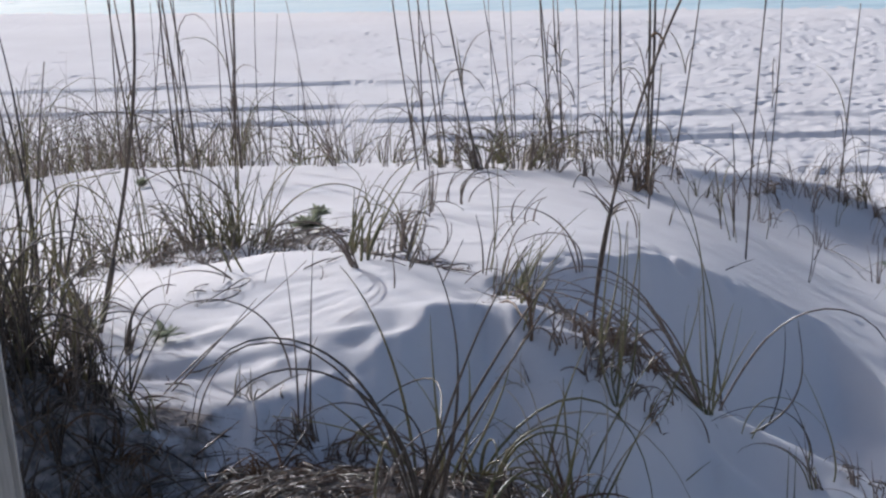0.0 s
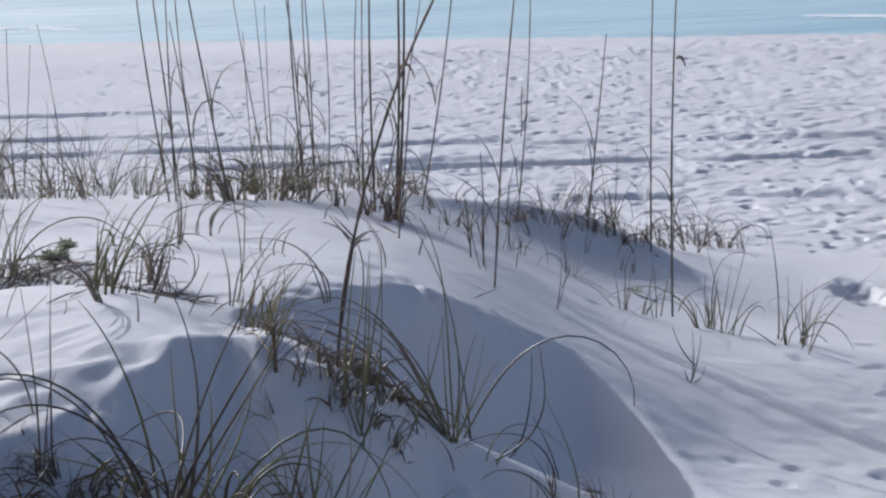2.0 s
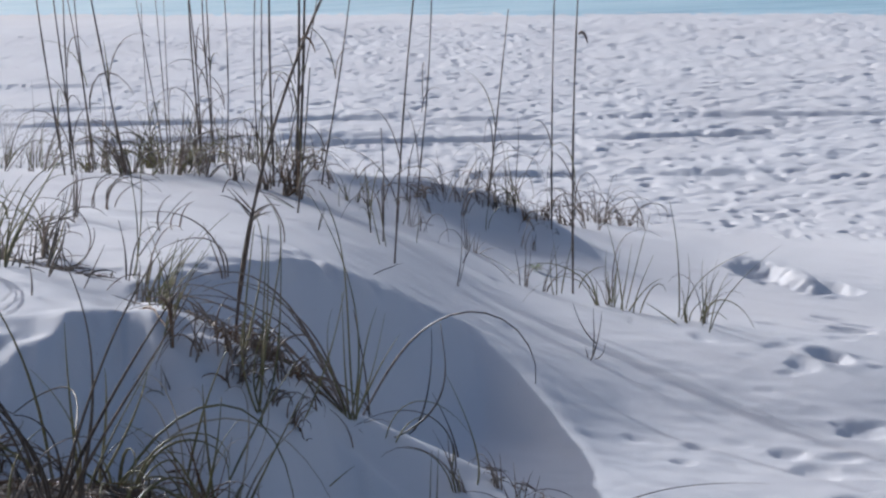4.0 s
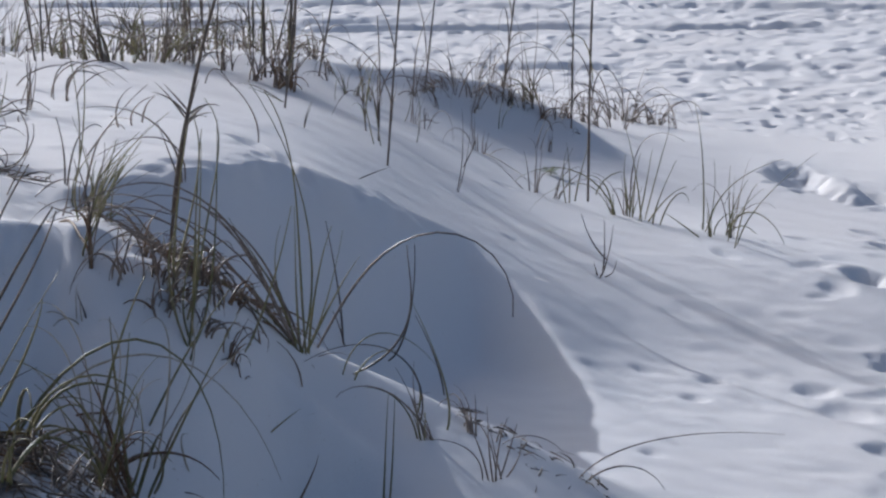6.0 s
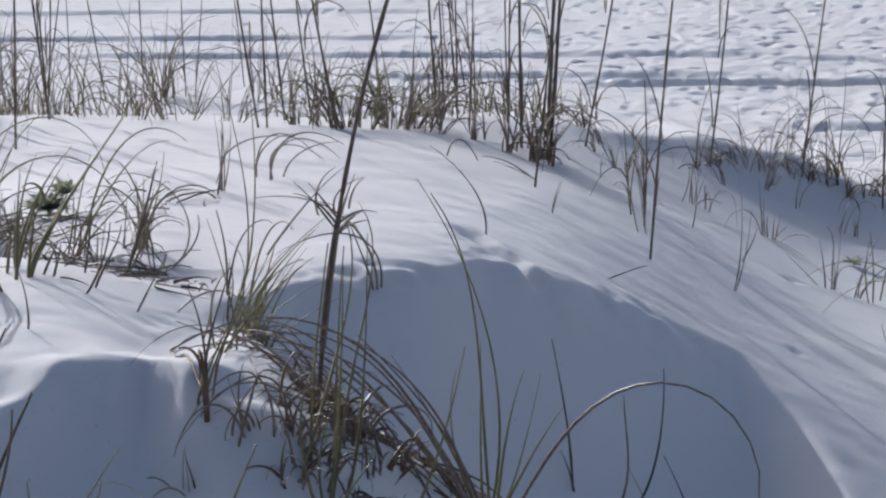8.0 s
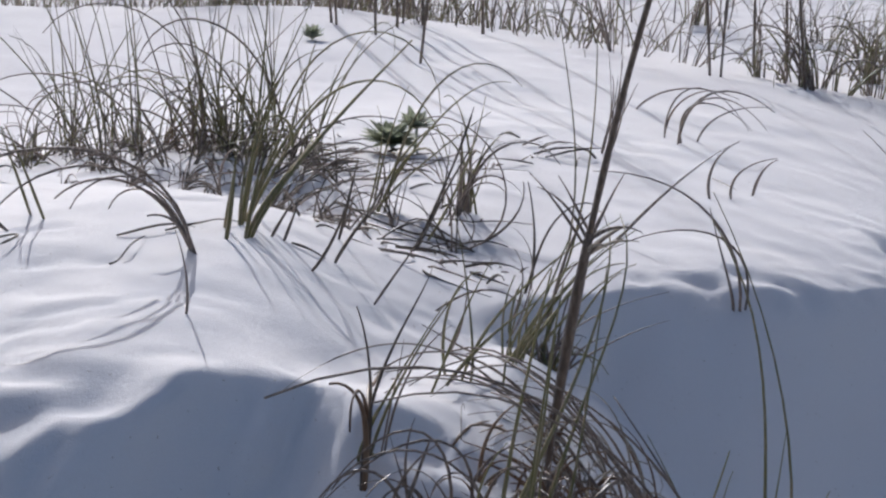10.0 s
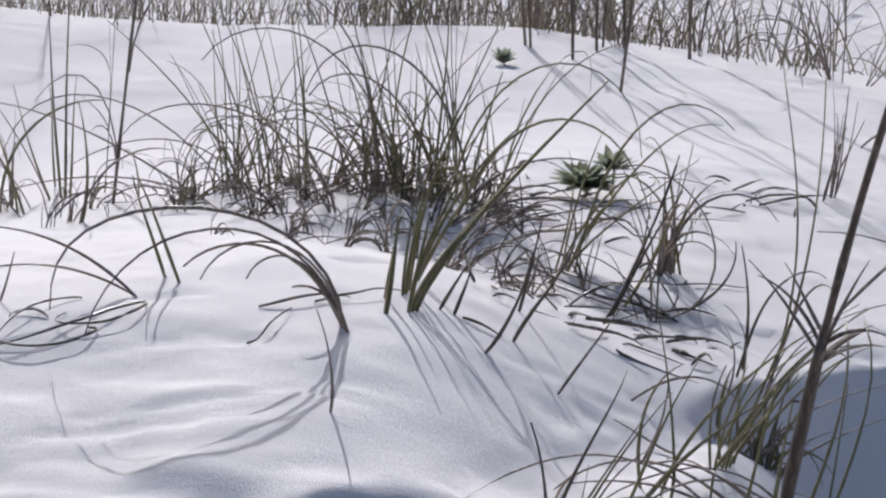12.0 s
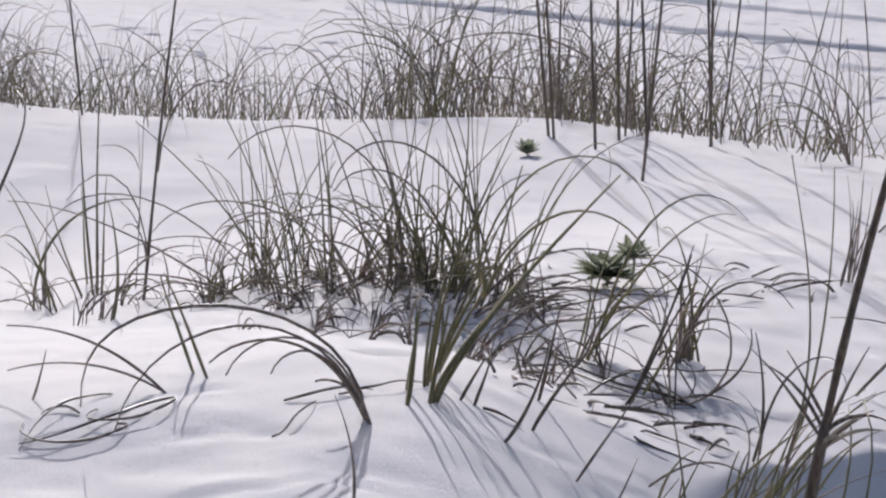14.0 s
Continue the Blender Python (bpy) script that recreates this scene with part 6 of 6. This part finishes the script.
tuft("low_dry_tuft", "thin brown grass tuft on the bank's edge", 0.744, 9.203, 16, 0.135, 0.172, [DRY, HUSK], 200, 0.0022, 0.048, 0.85)
tuft("dark_clump", "tall dense clump of dark withered grass", -1.66, 4.42, 60, 0.5, 0.14, [DARK, GREEN, DRY], 901, 0.0034, 0.06, 0.35)
tuft("dark_clump", "tall dense clump of dark withered grass", -1.55, 4.36, 46, 0.34, 0.14, [DARK, DARK, GREEN], 902, 0.0036, 0.06, 0.35)
tuft("dark_clump", "tall dense clump of dark withered grass", -1.42, 4.4, 46, 0.2, 0.12, [DARK, DRY], 903, 0.003, 0.05, 0.35)
tuft("dark_clump", "tall dense clump of dark withered grass", -1.36, 4.52, 30, 0.2, 0.1, [DARK, DRY], 904, 0.003, 0.04, 0.35)
tuft("dark_clump", "tall dense clump of dark withered grass", -1.75, 4.3, 50, 0.4, 0.14, [DARK, GREEN], 905, 0.0036, 0.07, 0.35)
tuft("dark_clump", "tall dense clump of dark withered grass", -1.62, 4.2, 40, 0.22, 0.12, [DARK], 906, 0.0034, 0.06, 0.35)
tuft("dark_clump", "tall dense clump of dark withered grass", -1.38, 4.2, 46, 0.13, 0.16, [DARK, DARK, DRY], 909, 0.003, 0.09, 0.35)
tuft("dark_clump", "tall dense clump of dark withered grass", -1.5, 4.1, 40, 0.18, 0.16, [DARK], 911, 0.0032, 0.08, 0.35)
tuft("dark_clump", "tall dense clump of dark withered grass", -1.55, 4.55, 36, 0.4, 0.16, [DARK, GREEN], 912, 0.0034, 0.05, 0.35)
tuft("dark_clump", "tall dense clump of dark withered grass", -1.45, 4.5, 40, 0.26, 0.14, [DARK, DRY, GREEN], 913, 0.003, 0.05, 0.35)
tuft("dark_clump", "tall dense clump of dark withered grass", -1.5, 4.9, 26, 0.28, 0.2, [DRY, GREEN], 907, 0.0028, 0.05, 0.35)

bowed_stalk("thick brown bent sea oat stalk over dark grass", -1.480, 5.081, 0.13, 0.950, 0.24, -0.34, 2.42, 0.0056, (0.1, 0.25), 3)

belt = random.Random(21)
for i in range(150):
    x = -4.9 + 5.1 * (i / 149) ** 1.25 + belt.uniform(-0.12, 0.12)
    thick = max(0.0, math.sin(x * 2.3 + 0.9) * 0.6 + math.sin(x * 5.3 + 2.0) * 0.5)
    y = 9.15 + belt.random() ** 1.4 * 1.4 + 0.1 * max(0, -x - 2.6)
    tall = belt.uniform(0.16, 0.3) + 0.2 * thick * belt.random()
    ridge_tuft(x, y, 4 + int((20 if x < -1.3 else 9) * thick) + (6 if x < -1.3 else 0), tall * (0.6 if x > -1.2 else 1.25), belt.uniform(0.15, 0.4), 300 + i)

rosette("leafy_rosette", "small grey-green leafy rosette plant in white sand", -1.09, 6.92, 0.072, 64, LEAF, 1, 0.022, 0.15)
rosette("leafy_rosette", "small grey-green leafy shoot beside a rosette", -1.05, 6.95, 0.052, 40, LEAF, 12, 0.05, 0.3)
rosette("leafy_rosette", "small green leafy plant among dry litter", -1.29, 4.97, 0.06, 16, LEAF, 2, 0.015)
rosette("leafy_sprig", "small green leafy sprig on the dune top", -1.88, 8.45, 0.05, 30, LEAF, 3, 0.004, 0.5)
rosette("leafy_sprig", "small bright green weed on the sandy slope", 1.10, 8.57, 0.05, 12, LEAF, 4, 0.01)


# ---- litter, post ----
def litter(name, label, n, cx, cy, rx, ry, seed, size, mats, lie=0.3):
    """Loose broken stems lying on the sand."""
    rng = random.Random(seed)
    root = tagged(new(name), label, "plant litter", kind="stuff")
    for mat, share in mats:
        bm = bmesh.new()
        for i in range(int(n * share)):
            x, y = rng.gauss(cx, rx), rng.gauss(cy, ry)
            if noise.noise((x * 7, y * 7, seed)) < -0.12:
                continue
            az, l = rng.gauss(lie, 1.3), size * rng.uniform(0.15, 1.0) ** 1.5 * 1.6
            a = Vector((x, y, height(x, y) + 0.004))
            bx, by = x + l * math.cos(az), y + l * math.sin(az)
            b = Vector((bx, by, height(bx, by) + rng.uniform(0.002, 0.02)))
            m = (a + b) / 2 + Vector((rng.uniform(-0.2, 0.2) * l, rng.uniform(-0.2, 0.2) * l, rng.uniform(0.0, 0.15) * l))
            blade(bm, bend(a, m, b, 5), rng.uniform(0.0008, 0.0036), rng, 0.6)
        part("stems", bm, mat, root)
    return root


litter("dry_litter", "broken dry stems and leaves matted on sand", 1900, -0.74, 4.15, 0.32, 0.14, 5, 0.10, ((DRY, 0.5), (HUSK, 0.3), (PALE, 0.2)))
litter("dry_litter", "dark broken stems and bark on shaded sand", 380, -1.25, 4.2, 0.24, 0.16, 6, 0.12, ((DARK, 0.35), (HUSK, 0.4), (DRY, 0.25)))
litter("dry_litter", "broken dry stems at the spur's foot", 90, 0.62, 5.12, 0.13, 0.08, 7, 0.05, ((DARK, 0.7), (DRY, 0.3)))
litter("dry_litter", "scattered twigs in the shaded hollow", 70, -0.75, 5.95, 0.14, 0.14, 8, 0.07, ((DARK, 0.5), (DRY, 0.5)))
litter("dry_litter", "matted straw on the sandy spur", 260, -0.12, 5.08, 0.09, 0.06, 9, 0.12, ((DRY, 0.4), (HUSK, 0.6)))
litter("dry_litter", "fine straw under the dune grass", 160, -1.25, 6.85, 0.35, 0.2, 10, 0.10, ((DRY, 0.6), (DARK, 0.4)))


def wooden_post(x, y, top, lean):
    root = thing("wooden_post", "weathered pale grey square wooden post", "post", x, y)
    bm = bmesh.new()
    bmesh.ops.create_cube(bm, size=1)
    h = top - root.location.z + 0.3
    bmesh.ops.scale(bm, vec=(0.09, 0.09, h), verts=bm.verts)
    bmesh.ops.translate(bm, vec=(0, 0, h / 2 - 0.3), verts=bm.verts)
    bmesh.ops.bevel(bm, geom=bm.edges[:], offset=0.008, segments=2, affect="EDGES")
    post = part("post", bm, WOOD, root)
    root.rotation_euler = (0, radians(lean), radians(12))


wooden_post(-0.985, 1.99, 1.85, -4)
